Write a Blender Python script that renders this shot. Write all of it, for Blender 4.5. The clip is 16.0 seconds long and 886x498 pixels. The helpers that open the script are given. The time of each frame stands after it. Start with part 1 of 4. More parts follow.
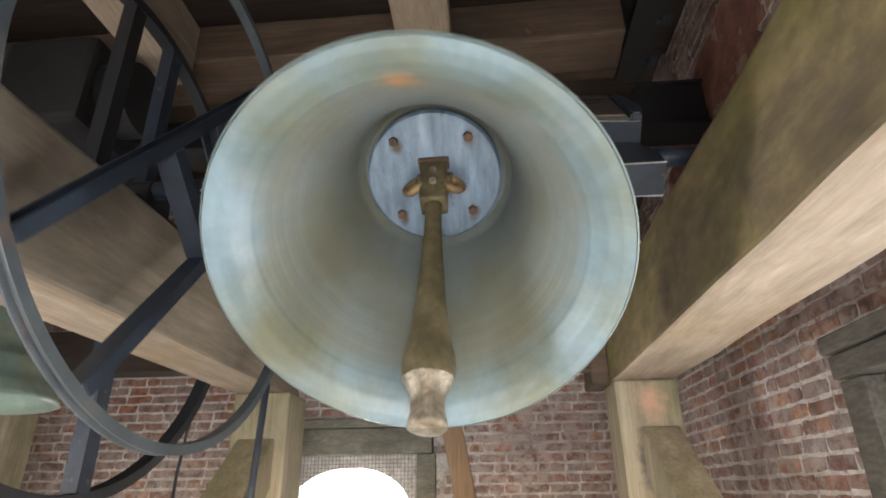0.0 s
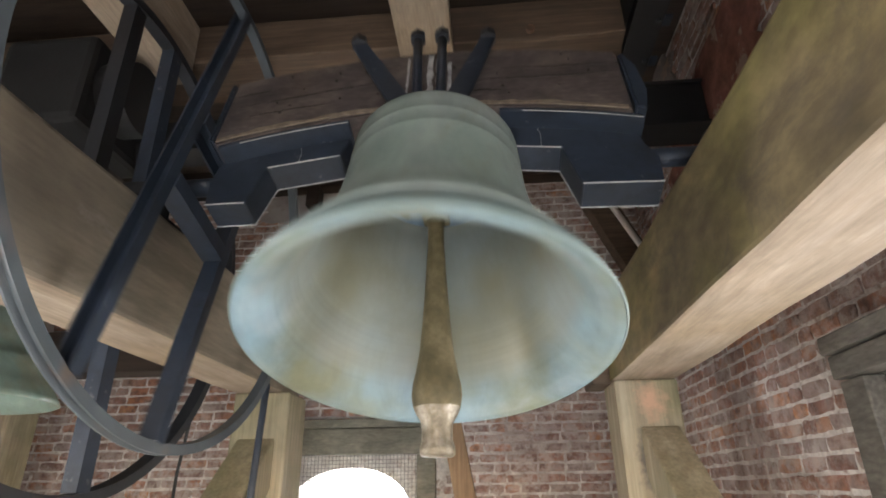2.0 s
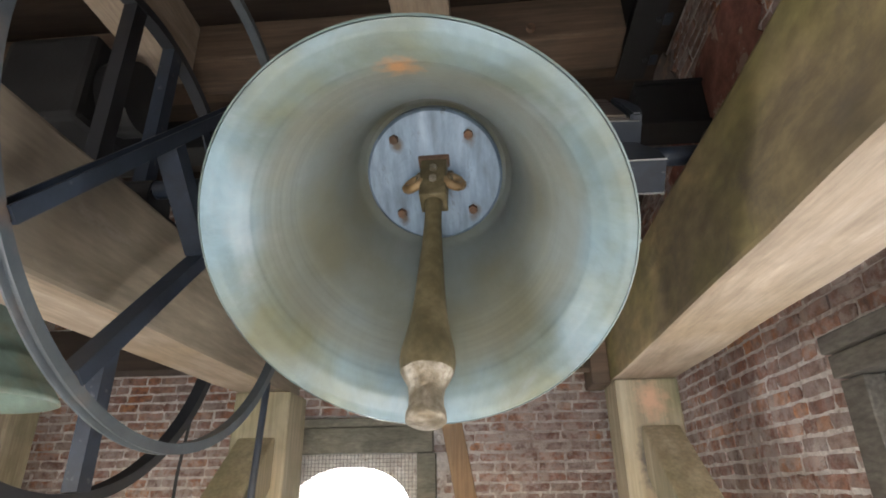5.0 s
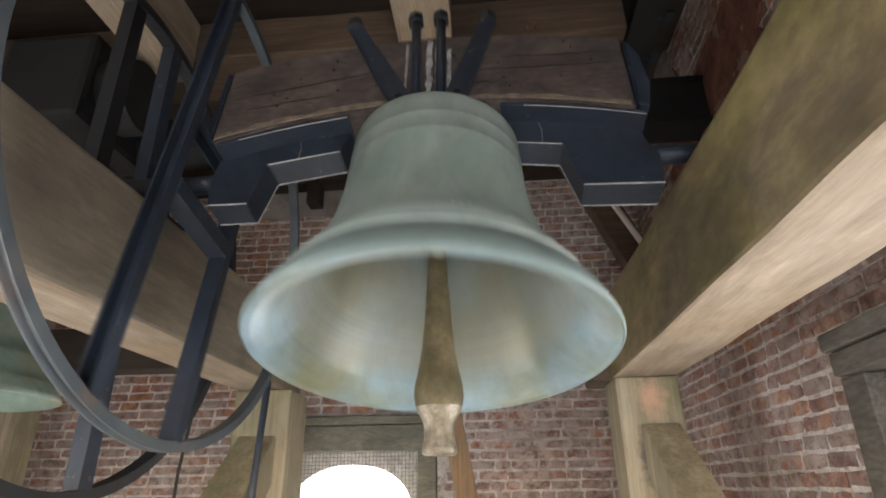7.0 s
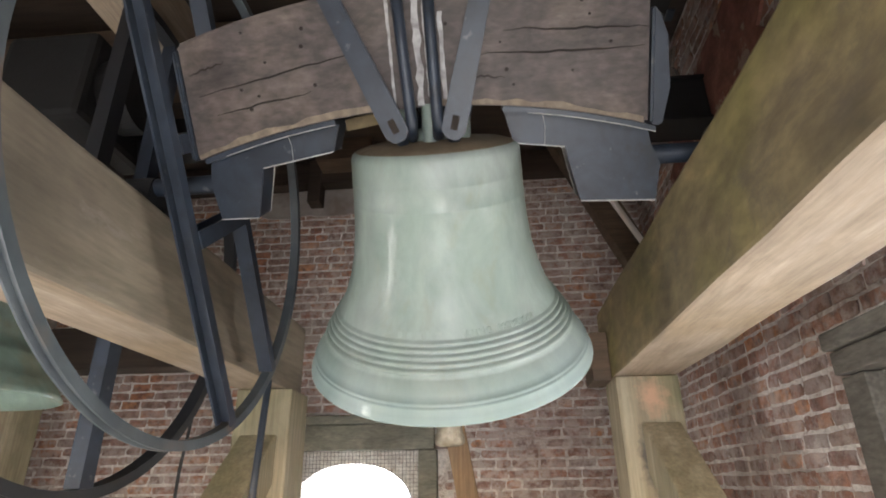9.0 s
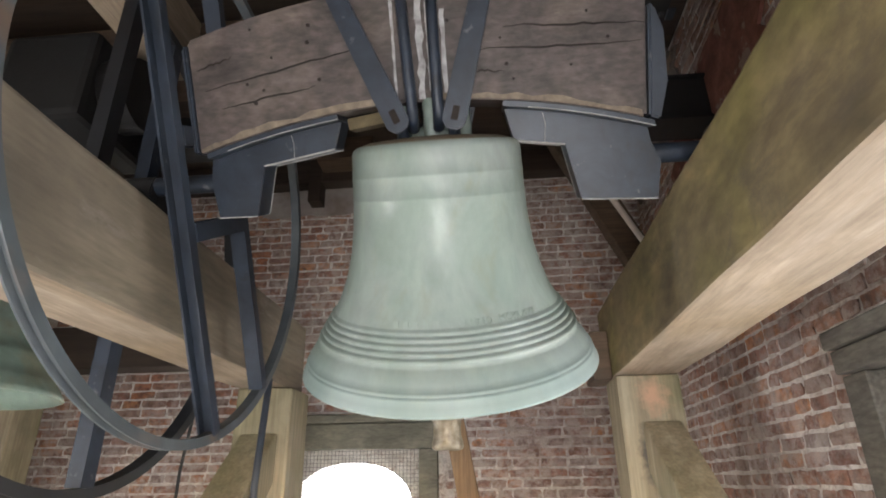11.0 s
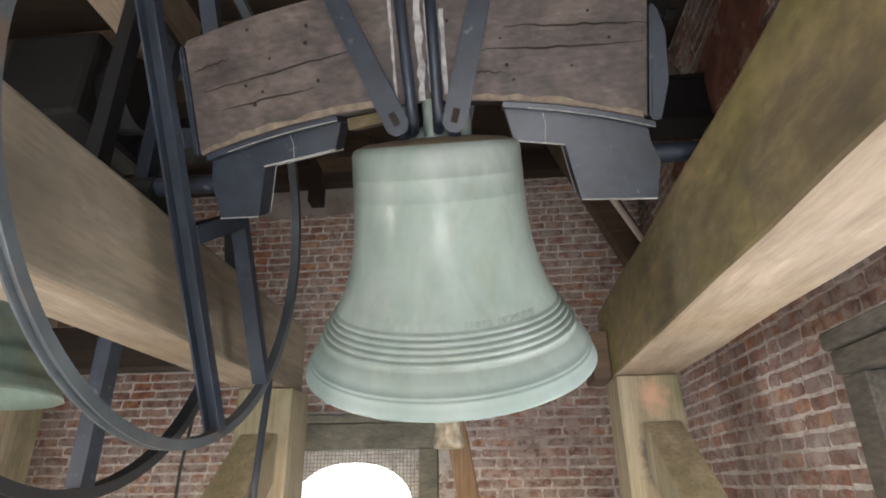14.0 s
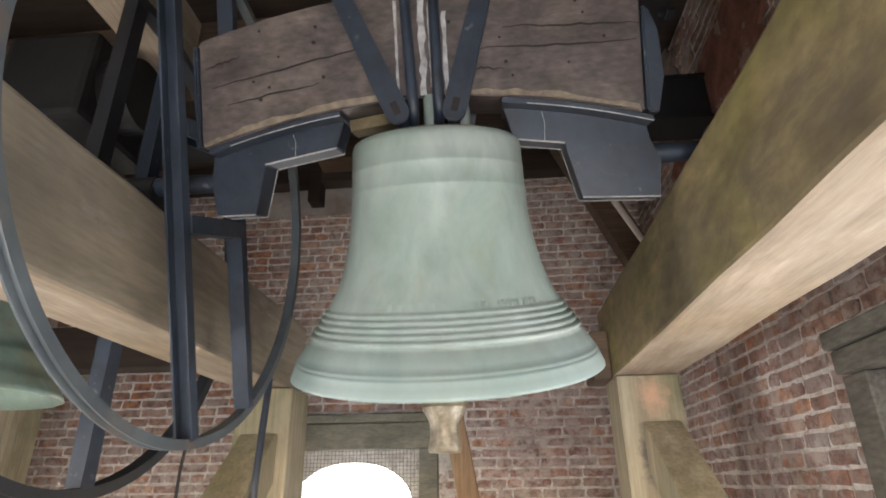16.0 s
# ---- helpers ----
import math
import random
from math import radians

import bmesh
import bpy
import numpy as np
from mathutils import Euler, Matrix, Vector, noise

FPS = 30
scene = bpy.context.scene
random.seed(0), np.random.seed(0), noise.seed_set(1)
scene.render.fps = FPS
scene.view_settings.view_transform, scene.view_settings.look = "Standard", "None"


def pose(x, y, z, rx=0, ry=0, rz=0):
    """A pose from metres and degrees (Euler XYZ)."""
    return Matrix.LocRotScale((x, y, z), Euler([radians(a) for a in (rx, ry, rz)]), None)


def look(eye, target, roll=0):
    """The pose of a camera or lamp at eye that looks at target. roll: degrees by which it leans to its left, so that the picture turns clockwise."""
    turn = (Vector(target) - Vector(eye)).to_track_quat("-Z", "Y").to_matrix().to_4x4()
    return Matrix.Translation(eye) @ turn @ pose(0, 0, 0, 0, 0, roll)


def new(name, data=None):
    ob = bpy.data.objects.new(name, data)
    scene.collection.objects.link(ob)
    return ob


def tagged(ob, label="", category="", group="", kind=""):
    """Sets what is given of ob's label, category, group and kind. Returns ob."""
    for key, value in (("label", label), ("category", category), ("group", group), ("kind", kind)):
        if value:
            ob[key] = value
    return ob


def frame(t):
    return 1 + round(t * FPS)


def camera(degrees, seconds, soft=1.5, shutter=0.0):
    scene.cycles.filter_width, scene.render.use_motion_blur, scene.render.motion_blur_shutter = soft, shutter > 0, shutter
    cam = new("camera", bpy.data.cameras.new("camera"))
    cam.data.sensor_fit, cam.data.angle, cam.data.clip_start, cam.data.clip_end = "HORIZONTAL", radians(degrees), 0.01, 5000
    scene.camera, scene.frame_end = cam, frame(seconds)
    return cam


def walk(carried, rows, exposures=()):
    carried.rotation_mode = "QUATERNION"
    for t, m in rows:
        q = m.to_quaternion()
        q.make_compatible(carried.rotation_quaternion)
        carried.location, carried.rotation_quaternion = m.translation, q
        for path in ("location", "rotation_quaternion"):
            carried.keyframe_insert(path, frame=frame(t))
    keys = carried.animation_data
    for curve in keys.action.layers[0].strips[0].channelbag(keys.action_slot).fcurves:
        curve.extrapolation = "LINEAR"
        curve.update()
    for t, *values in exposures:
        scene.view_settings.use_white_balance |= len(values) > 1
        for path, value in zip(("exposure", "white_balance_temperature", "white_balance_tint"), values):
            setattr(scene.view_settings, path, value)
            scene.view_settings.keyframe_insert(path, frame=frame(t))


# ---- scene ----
cam = camera(76.19, 16.0, soft=1.8, shutter=0.5)
EYE = 1.6                      # height of the lens above the floor


def view(yaw, pitch, roll, dx=0.0, dy=0.0, dz=0.0):
    return pose(dx, dy, EYE + dz) @ pose(0, 0, 0, 0, 0, yaw) @ pose(0, 0, 0, 90 + pitch) @ pose(0, 0, 0, 0, 0, roll)


CAM_ROWS = [
    (0.0, view(4.48, 23.23, -0.88)),
    (4.2, view(4.50, 23.19, -0.88)),
    (6.5, view(4.56, 22.99, -0.88)),
    (9.0, view(4.64, 22.86, -0.88)),
    (11.5, view(4.71, 22.77, -0.88)),
    (16.0, view(4.71, 22.77, -0.88)),
]
STOPS = 3.34
walk(cam, CAM_ROWS, [(0.0, STOPS + 0.09), (1.0, STOPS + 0.10), (2.5, STOPS + 0.08), (4.0, STOPS - 0.03), (6.5, STOPS - 0.02), (8.0, STOPS + 0.06), (9.0, STOPS),
                     (11.5, STOPS + 0.06), (13.0, STOPS + 0.12), (14.0, STOPS + 0.03), (15.5, STOPS + 0.13), (16.0, STOPS + 0.17)])

# ---- world, light ----
world = bpy.data.worlds.new("sky")
scene.world = world
world.use_nodes = True
wn = world.node_tree.nodes
sky = wn.new("ShaderNodeTexSky")
sky.sky_type = "NISHITA"
sky.sun_disc = False
sky.sun_elevation = radians(27)
sky.sun_rotation = radians(160)
world.node_tree.links.new(sky.outputs[0], wn["Background"].inputs[0])
wn["Background"].inputs[1].default_value = 0.15

sun = new("sun", bpy.data.lights.new("sun", "SUN"))
sun.data.energy = 2.0
sun.data.angle = radians(0.53)
sun.data.color = (1.0, 0.95, 0.87)
sun.matrix_world = look((2.2, -6.0, 3.25), (0, 0, 0))

# plan of the bell chamber (z from the floor)
X0, X1, Y0, Y1 = -3.3, 1.16, -0.95, 3.95
TOP = EYE + 3.3
WT = 0.45                      # wall thickness
BACK_W = (-1.50, -0.39, 0.55, EYE + 0.45)     # back window: x from, to, z from, to
RIGHT_W = (0.72, 1.84, 0.55, EYE + 0.425)      # right window: y from, to, z from, to


def window_light(name, m, w, h, power, colour):
    ob = new(name, bpy.data.lights.new(name, "AREA"))
    ob.data.shape, ob.data.size, ob.data.size_y = "RECTANGLE", w, h
    ob.data.energy, ob.data.color = power, colour
    ob.matrix_world = m
    return ob


DAY = (1.0, 0.975, 0.94)
zc = (0.55 + EYE + 0.15) / 2 - 0.08
window_light("daylight_back", look((-0.945, Y1 + 0.30, zc), (-0.945, 0, zc)), 0.80, 1.1, 0.25, DAY)
window_light("daylight_right", look((X1 + 0.30, 1.28, zc), (0, 1.28, zc)), 0.80, 1.1, 3.2, DAY)
window_light("daylight_left", look((X0 - 0.30, 0.10, zc), (0, 0.10, zc)), 0.80, 1.1, 8.0, DAY)
window_light("daylight_front", look((0.15, Y0 - 0.30, 0.95), (0.15, 0, 0.95)), 0.6, 1.0, 2.9, DAY)


# ---- materials ----
def material(name, colours, scale=6.0, stretch=(1, 1, 1), rough=0.75, metal=0.0, bump=0.15, fine=60.0, spread=0.0,
             stain=None, stain_scale=1.6, stain_at=(0.5, 0.68), coat=0.0, grain=0.0, mottle=0.0, mottle_scale=7.0,
             wear=None, wear_at=(0.56, 0.66), wear_scale=9.0, glint=0.0):
    """Noise-mixed colours (a list of 2 to 4), fine grain as relief, an optional stain colour in large patches."""
    m = bpy.data.materials.new(name)
    m.use_nodes = True
    nt = m.node_tree
    n, l = nt.nodes, nt.links
    b = n["Principled BSDF"]
    b.inputs["Metallic"].default_value = metal
    b.inputs["Coat Weight"].default_value = coat
    b.inputs["Coat Roughness"].default_value = 0.05
    tc = n.new("ShaderNodeTexCoord")
    mp = n.new("ShaderNodeMapping")
    mp.inputs["Scale"].default_value = stretch
    l.new(tc.outputs["Object"], mp.inputs["Vector"])
    oi = n.new("ShaderNodeObjectInfo")
    add = n.new("ShaderNodeVectorMath")
    add.operation = "MULTIPLY_ADD"
    l.new(oi.outputs["Random"], add.inputs[0])
    add.inputs[1].default_value = (17, 31, 23)
    l.new(mp.outputs[0], add.inputs[2])
    n1 = n.new("ShaderNodeTexNoise")
    n1.inputs["Scale"].default_value = scale
    n1.inputs["Detail"].default_value = 6
    n1.inputs["Roughness"].default_value = 0.62
    l.new(add.outputs[0], n1.inputs["Vector"])
    r = n.new("ShaderNodeValToRGB")
    el = r.color_ramp.elements
    k = len(colours)
    while len(el) < k:
        el.new(0.5)
    for i, c in enumerate(colours):
        el[i].position, el[i].color = 0.30 + 0.40 * i / (k - 1), (*c, 1)
    l.new(n1.outputs[0], r.inputs[0])
    col = r.outputs[0]
    n2 = n.new("ShaderNodeTexNoise")
    n2.inputs["Scale"].default_value = fine
    n2.inputs["Detail"].default_value = 4
    l.new(add.outputs[0], n2.inputs["Vector"])
    if stain:
        n3 = n.new("ShaderNodeTexNoise")
        n3.inputs["Scale"].default_value = stain_scale
        n3.inputs["Detail"].default_value = 5
        l.new(tc.outputs["Object"], n3.inputs["Vector"])
        r3 = n.new("ShaderNodeValToRGB")
        r3.color_ramp.elements[0].position, r3.color_ramp.elements[1].position = stain_at
        l.new(n3.outputs[0], r3.inputs[0])
        mx = n.new("ShaderNodeMix")
        mx.data_type = "RGBA"
        l.new(r3.outputs[0], mx.inputs["Factor"])
        l.new(col, mx.inputs["A"])
        mx.inputs["B"].default_value = (*stain, 1)
        col = mx.outputs["Result"]
    if spread:
        hs = n.new("ShaderNodeHueSaturation")
        mr = n.new("ShaderNodeMapRange")
        mr.inputs["To Min"].default_value, mr.inputs["To Max"].default_value = 1 - spread, 1 + spread
        l.new(oi.outputs["Random"], mr.inputs["Value"])
        l.new(mr.outputs[0], hs.inputs["Value"])
        l.new(col, hs.inputs["Color"])
        col = hs.outputs[0]
    if grain:
        gm = n.new("ShaderNodeMapRange")
        gm.inputs["From Min"].default_value, gm.inputs["From Max"].default_value = 0.3, 0.7
        gm.inputs["To Min"].default_value, gm.inputs["To Max"].default_value = 1 - grain, 1 + grain * 0.7
        l.new(n2.outputs[0], gm.inputs["Value"])
        gh = n.new("ShaderNodeHueSaturation")
        l.new(gm.outputs[0], gh.inputs["Value"])
        l.new(col, gh.inputs["Color"])
        col = gh.outputs[0]
    def patches(scale_, lo, hi, squash):
        q = n.new("ShaderNodeMapping")
        q.inputs["Scale"].default_value = squash
        q.inputs["Location"].default_value = (3.7, 9.1, 5.3)
        l.new(tc.outputs["Object"], q.inputs["Vector"])
        t = n.new("ShaderNodeTexNoise")
        t.inputs["Scale"].default_value, t.inputs["Detail"].default_value, t.inputs["Roughness"].default_value = scale_, 9, 0.68
        t.inputs["Distortion"].default_value = 0.5
        l.new(q.outputs[0], t.inputs["Vector"])
        g_ = n.new("ShaderNodeMapRange")
        g_.inputs["From Min"].default_value, g_.inputs["From Max"].default_value = lo, hi
        l.new(t.outputs[0], g_.inputs["Value"])
        return g_

    soft_stretch = tuple(min(1.6, max(0.5, c)) for c in stretch)
    if mottle:
        g_ = patches(mottle_scale, 0.32, 0.68, soft_stretch)
        g_.inputs["To Min"].default_value, g_.inputs["To Max"].default_value = 1 - mottle, 1 + mottle * 0.8
        mh = n.new("ShaderNodeHueSaturation")
        l.new(g_.outputs[0], mh.inputs["Value"])
        l.new(col, mh.inputs["Color"])
        col = mh.outputs[0]
    if wear:
        g_ = patches(wear_scale, *wear_at, soft_stretch)
        g_.inputs["To Max"].default_value = 0.8
        wx = n.new("ShaderNodeMix")
        wx.data_type = "RGBA"
        l.new(g_.outputs[0], wx.inputs["Factor"])
        l.new(col, wx.inputs["A"])
        wx.inputs["B"].default_value = (*wear, 1)
        col = wx.outputs["Result"]
    if glint:
        dents = n.new("ShaderNodeTexNoise")
        dents.inputs["Scale"].default_value, dents.inputs["Detail"].default_value = 24, 2
        l.new(tc.outputs["Object"], dents.inputs["Vector"])
        cb = n.new("ShaderNodeBump")
        cb.inputs["Strength"].default_value, cb.inputs["Distance"].default_value = glint, 0.01
        l.new(dents.outputs[0], cb.inputs["Height"])
        l.new(cb.outputs[0], b.inputs["Coat Normal"])
    l.new(col, b.inputs["Base Color"])
    rr = n.new("ShaderNodeMapRange")
    rr.inputs["To Min"].default_value, rr.inputs["To Max"].default_value = max(0.05, rough - 0.035), min(1, rough + 0.035)
    l.new(n1.outputs[0], rr.inputs["Value"])
    l.new(rr.outputs[0], b.inputs["Roughness"])
    bp = n.new("ShaderNodeBump")
    bp.inputs["Strength"].default_value = bump
    bp.inputs["Distance"].default_value = 0.01
    l.new(n2.outputs[0], bp.inputs["Height"])
    l.new(bp.outputs[0], b.inputs["Normal"])
    return m


OAK_Y = material("oak_along_y", [(0.235, 0.182, 0.132), (0.30, 0.238, 0.178), (0.36, 0.292, 0.228)], 2.2, (8, 0.6, 8), 0.7, bump=0.08, fine=14,
                 stain=(0.25, 0.185, 0.115), stain_scale=1.7, stain_at=(0.5, 0.72), grain=0.14, mottle=0.2, mottle_scale=9)
OAK_GREEN = material("darkened_algae_oak", [(0.085, 0.064, 0.036), (0.150, 0.114, 0.058), (0.225, 0.172, 0.082)], 2.4, (2.2, 0.9, 2.2), 0.75, bump=0.08, fine=14,
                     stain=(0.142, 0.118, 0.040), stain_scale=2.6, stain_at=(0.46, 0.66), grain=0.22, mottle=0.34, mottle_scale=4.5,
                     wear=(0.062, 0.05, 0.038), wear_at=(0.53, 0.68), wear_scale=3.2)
OAK_GREY = material("grey_brown_oak", [(0.165, 0.135, 0.098), (0.225, 0.187, 0.137), (0.285, 0.24, 0.18)], 2.0, (5, 0.5, 5), 0.7, bump=0.06, fine=12,
                    stain=(0.135, 0.112, 0.086), stain_scale=2.0, stain_at=(0.46, 0.68), grain=0.16, mottle=0.26, mottle_scale=4.0,
                    wear=(0.27, 0.235, 0.20), wear_at=(0.58, 0.72), wear_scale=6.0)
OAK_Z = material("oak_along_z", [(0.25, 0.205, 0.135), (0.32, 0.27, 0.185), (0.39, 0.335, 0.24)], 2.4, (9, 9, 0.4), 0.7, bump=0.05, fine=9,
                 stain=(0.19, 0.17, 0.095), stain_scale=2.3, stain_at=(0.46, 0.68), grain=0.18, mottle=0.22, mottle_scale=6,
                 wear=(0.14, 0.12, 0.075), wear_at=(0.58, 0.72), wear_scale=5)
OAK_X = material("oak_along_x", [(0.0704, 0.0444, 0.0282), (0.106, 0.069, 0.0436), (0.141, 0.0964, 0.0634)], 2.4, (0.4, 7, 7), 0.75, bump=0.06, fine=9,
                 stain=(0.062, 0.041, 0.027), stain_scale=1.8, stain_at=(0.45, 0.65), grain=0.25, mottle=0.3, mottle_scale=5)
OLD_WOOD = material("old_painted_wood", [(0.053, 0.0411, 0.0385), (0.0743, 0.0583, 0.0544), (0.0994, 0.0796, 0.0729)], 5, (1.0, 2.4, 2.4), 0.6, bump=0.2, fine=30, grain=0.32,
                    stain=(0.13, 0.102, 0.085), stain_scale=5, stain_at=(0.50, 0.70), mottle=0.4, mottle_scale=9,
                    wear=(0.05, 0.042, 0.04), wear_at=(0.56, 0.70), wear_scale=5)
DARK_WOOD = material("dark_wood", [(0.024, 0.015, 0.0108), (0.039, 0.0252, 0.018), (0.054, 0.036, 0.0252)], 4, (0.6, 7, 7), 0.8, bump=0.08, fine=12)
GREY_WOOD = material("grey_window_wood", [(0.080, 0.072, 0.062), (0.108, 0.098, 0.085), (0.14, 0.128, 0.11)], 4, (1, 4, 4), 0.8, bump=0.2, fine=22, grain=0.3, mottle=0.3)
OLIVE_WOOD = material("olive_grey_window_wood", [(0.15, 0.145, 0.115), (0.20, 0.19, 0.15), (0.25, 0.24, 0.19)], 4, (1, 4, 4), 0.8, bump=0.15, fine=22, grain=0.2, mottle=0.25)
DARK_STEEL = material("dark_and_shaded_steel", [(0.013, 0.014, 0.017), (0.022, 0.024, 0.029)], 6, rough=0.5, bump=0.06)
STEEL = material("blue_grey_paint", [(0.0137, 0.0198, 0.031), (0.0202, 0.0281, 0.0433), (0.0281, 0.0382, 0.057)], 5, (1, 1, 1), 0.42, bump=0.06, fine=45,
                 stain=(0.12, 0.125, 0.13), stain_scale=26, stain_at=(0.67, 0.76), mottle=0.3, mottle_scale=9,
                 wear=(0.016, 0.018, 0.022), wear_at=(0.58, 0.70), wear_scale=6)
RIM_PAINT = material("grey_rim_paint", [(0.045, 0.054, 0.064), (0.062, 0.074, 0.084), (0.082, 0.094, 0.102)], 6, (1, 1, 1), 0.5, bump=0.1, fine=45,
                     stain=(0.12, 0.085, 0.066), stain_scale=5, stain_at=(0.60, 0.72), mottle=0.22)
BLACK = material("black_paint", [(0.0056, 0.0056, 0.0063), (0.0126, 0.0126, 0.014)], 8, rough=0.7, bump=0.1)
BRONZE = material("green_bronze", [(0.178, 0.232, 0.200), (0.215, 0.270, 0.240), (0.265, 0.315, 0.290)], 3, (1, 1, 0.35), 0.6, metal=0.0, bump=0.05, fine=30,
                  stain=(0.33, 0.37, 0.355), stain_scale=3.5, stain_at=(0.42, 0.74), coat=0.2, mottle=0.2, mottle_scale=7,
                  wear=(0.205, 0.205, 0.135), wear_at=(0.55, 0.78), wear_scale=5, glint=0.35)
DUSTY = material("brown_dust", [(0.13, 0.095, 0.06), (0.19, 0.145, 0.095), (0.25, 0.20, 0.14)], 9, rough=0.9, bump=0.3, fine=40)
BRONZE_IN = material("blue_green_bronze", [(0.138, 0.205, 0.242), (0.168, 0.247, 0.288), (0.20, 0.283, 0.332)], 3, (1, 1, 0.5), 0.4, metal=0.0, bump=0.06, fine=30,
                     stain=(0.15, 0.155, 0.095), stain_scale=3.0, stain_at=(0.42, 0.66), mottle=0.28, mottle_scale=6,
                     wear=(0.25, 0.285, 0.295), wear_at=(0.52, 0.74), wear_scale=4.0)
IRON = material("clapper_iron", [(0.055, 0.045, 0.022), (0.105, 0.085, 0.042), (0.19, 0.15, 0.085)], 14, rough=0.6, metal=0.3, bump=0.3, fine=50)
BRIGHT_IRON = material("worn_iron", [(0.10, 0.08, 0.05), (0.20, 0.17, 0.125), (0.36, 0.33, 0.28)], 26, rough=0.5, metal=0.5, bump=0.4, fine=60)
ZINC = material("grey_blue_plate", [(0.115, 0.165, 0.225), (0.155, 0.215, 0.285), (0.20, 0.26, 0.335)], 8, (1, 0.2, 1), 0.4, metal=0.3, bump=0.1, fine=40,
                stain=(0.30, 0.26, 0.2), stain_scale=12, stain_at=(0.66, 0.8), grain=0.3, mottle=0.3, mottle_scale=12,
                wear=(0.07, 0.075, 0.08), wear_at=(0.60, 0.68), wear_scale=14)
RUST = material("rust", [(0.04, 0.026, 0.019), (0.10, 0.055, 0.033), (0.18, 0.10, 0.06)], 20, rough=0.85, bump=0.4)
BRASSY = material("brown_ring", [(0.16, 0.10, 0.045), (0.25, 0.165, 0.08), (0.32, 0.22, 0.12)], 16, rough=0.6, metal=0.3, bump=0.3)
WHITE = material("off_white_paint", [(0.55, 0.50, 0.46), (0.68, 0.63, 0.58)], 6, rough=0.6, bump=0.05)
PALE_WOOD = material("worn_pale_wood", [(0.13, 0.10, 0.075), (0.19, 0.15, 0.11), (0.25, 0.20, 0.15)], 14, rough=0.7, bump=0.2, fine=40, grain=0.3, mottle=0.3, mottle_scale=14)
PAINT_RUN = material("old_white_paint", [(0.16, 0.15, 0.15), (0.36, 0.35, 0.35), (0.52, 0.52, 0.53)], 30, rough=0.6, bump=0.3, fine=60)
PLANK = material("orange_plank", [(0.22, 0.135, 0.07), (0.30, 0.19, 0.105), (0.37, 0.25, 0.15)], 2.4, (8, 8, 0.5), 0.7, bump=0.06, fine=10, grain=0.2, mottle=0.2)
CRACK = material("dark_crack", [(0.012, 0.009, 0.008), (0.03, 0.022, 0.018)], 10, rough=0.95, bump=0.1)


def masonry(name, tones, island):
    """Brick or mortar: a tone for each piece, fine grit, patches of lime wash that lie over the whole wall."""
    m = bpy.data.materials.new(name)
    m.use_nodes = True
    n, l = m.node_tree.nodes, m.node_tree.links
    b = n["Principled BSDF"]
    geo = n.new("ShaderNodeNewGeometry")
    rnd = geo.outputs["Random Per Island"] if island else n.new("ShaderNodeObjectInfo").outputs["Random"]
    r = n.new("ShaderNodeValToRGB")
    r.color_ramp.interpolation = "LINEAR"
    el = r.color_ramp.elements
    while len(el) < len(tones):
        el.new(0.5)
    for i, c in enumerate(tones):
        el[i].position, el[i].color = i / (len(tones) - 1), (*c, 1)
    l.new(rnd, r.inputs[0])

    def noise_ramp(scale, lo, hi, detail=6, rough=0.6):
        t = n.new("ShaderNodeTexNoise")
        t.inputs["Scale"].default_value, t.inputs["Detail"].default_value, t.inputs["Roughness"].default_value = scale, detail, rough
        l.new(geo.outputs["Position"], t.inputs["Vector"])
        q = n.new("ShaderNodeMapRange")
        q.inputs["From Min"].default_value, q.inputs["From Max"].default_value = lo, hi
        l.new(t.outputs[0], q.inputs["Value"])
        return t, q.outputs[0]

    def mix(fac, a, c, mode="MIX"):
        x = n.new("ShaderNodeMix")
        x.data_type, x.blend_type = "RGBA", mode
        if isinstance(fac, float):
            x.inputs["Factor"].default_value = fac
        else:
            l.new(fac, x.inputs["Factor"])
        l.new(a, x.inputs["A"])
        if isinstance(c, tuple):
            x.inputs["B"].default_value = (*c, 1)
        else:
            l.new(c, x.inputs["B"])
        return x.outputs["Result"]

    grit, g = noise_ramp(95, 0.35, 0.7, 4)
    _, blot = noise_ramp(22, 0.42, 0.68)
    _, big = noise_ramp(1.7, 0.30, 0.55)
    _, smear = noise_ramp(15, 0.43, 0.54, 8, 0.75)
    both = n.new("ShaderNodeMath")
    both.operation = "MULTIPLY"
    l.new(big, both.inputs[0])
    l.new(smear, both.inputs[1])
    soft = n.new("ShaderNodeMath")
    soft.operation = "MULTIPLY"
    soft.inputs[1].default_value = 0.6
    l.new(both.outputs[0], soft.inputs[0])
    col = mix(blot, r.outputs[0], (0.13, 0.07, 0.055))
    half = n.new("ShaderNodeMath")
    half.operation = "MULTIPLY"
    half.inputs[1].default_value = 0.22
    l.new(big, half.inputs[0])
    col = mix(half.outputs[0], col, (0.47, 0.375, 0.345))
    col = mix(soft.outputs[0], col, (0.62, 0.56, 0.53))
    l.new(col, b.inputs["Base Color"])
    b.inputs["Roughness"].default_value = 0.92
    bp = n.new("ShaderNodeBump")
    bp.inputs["Strength"].default_value, bp.inputs["Distance"].default_value = 0.6, 0.012
    l.new(grit.outputs[0], bp.inputs["Height"])
    l.new(bp.outputs[0], b.inputs["Normal"])
    return m


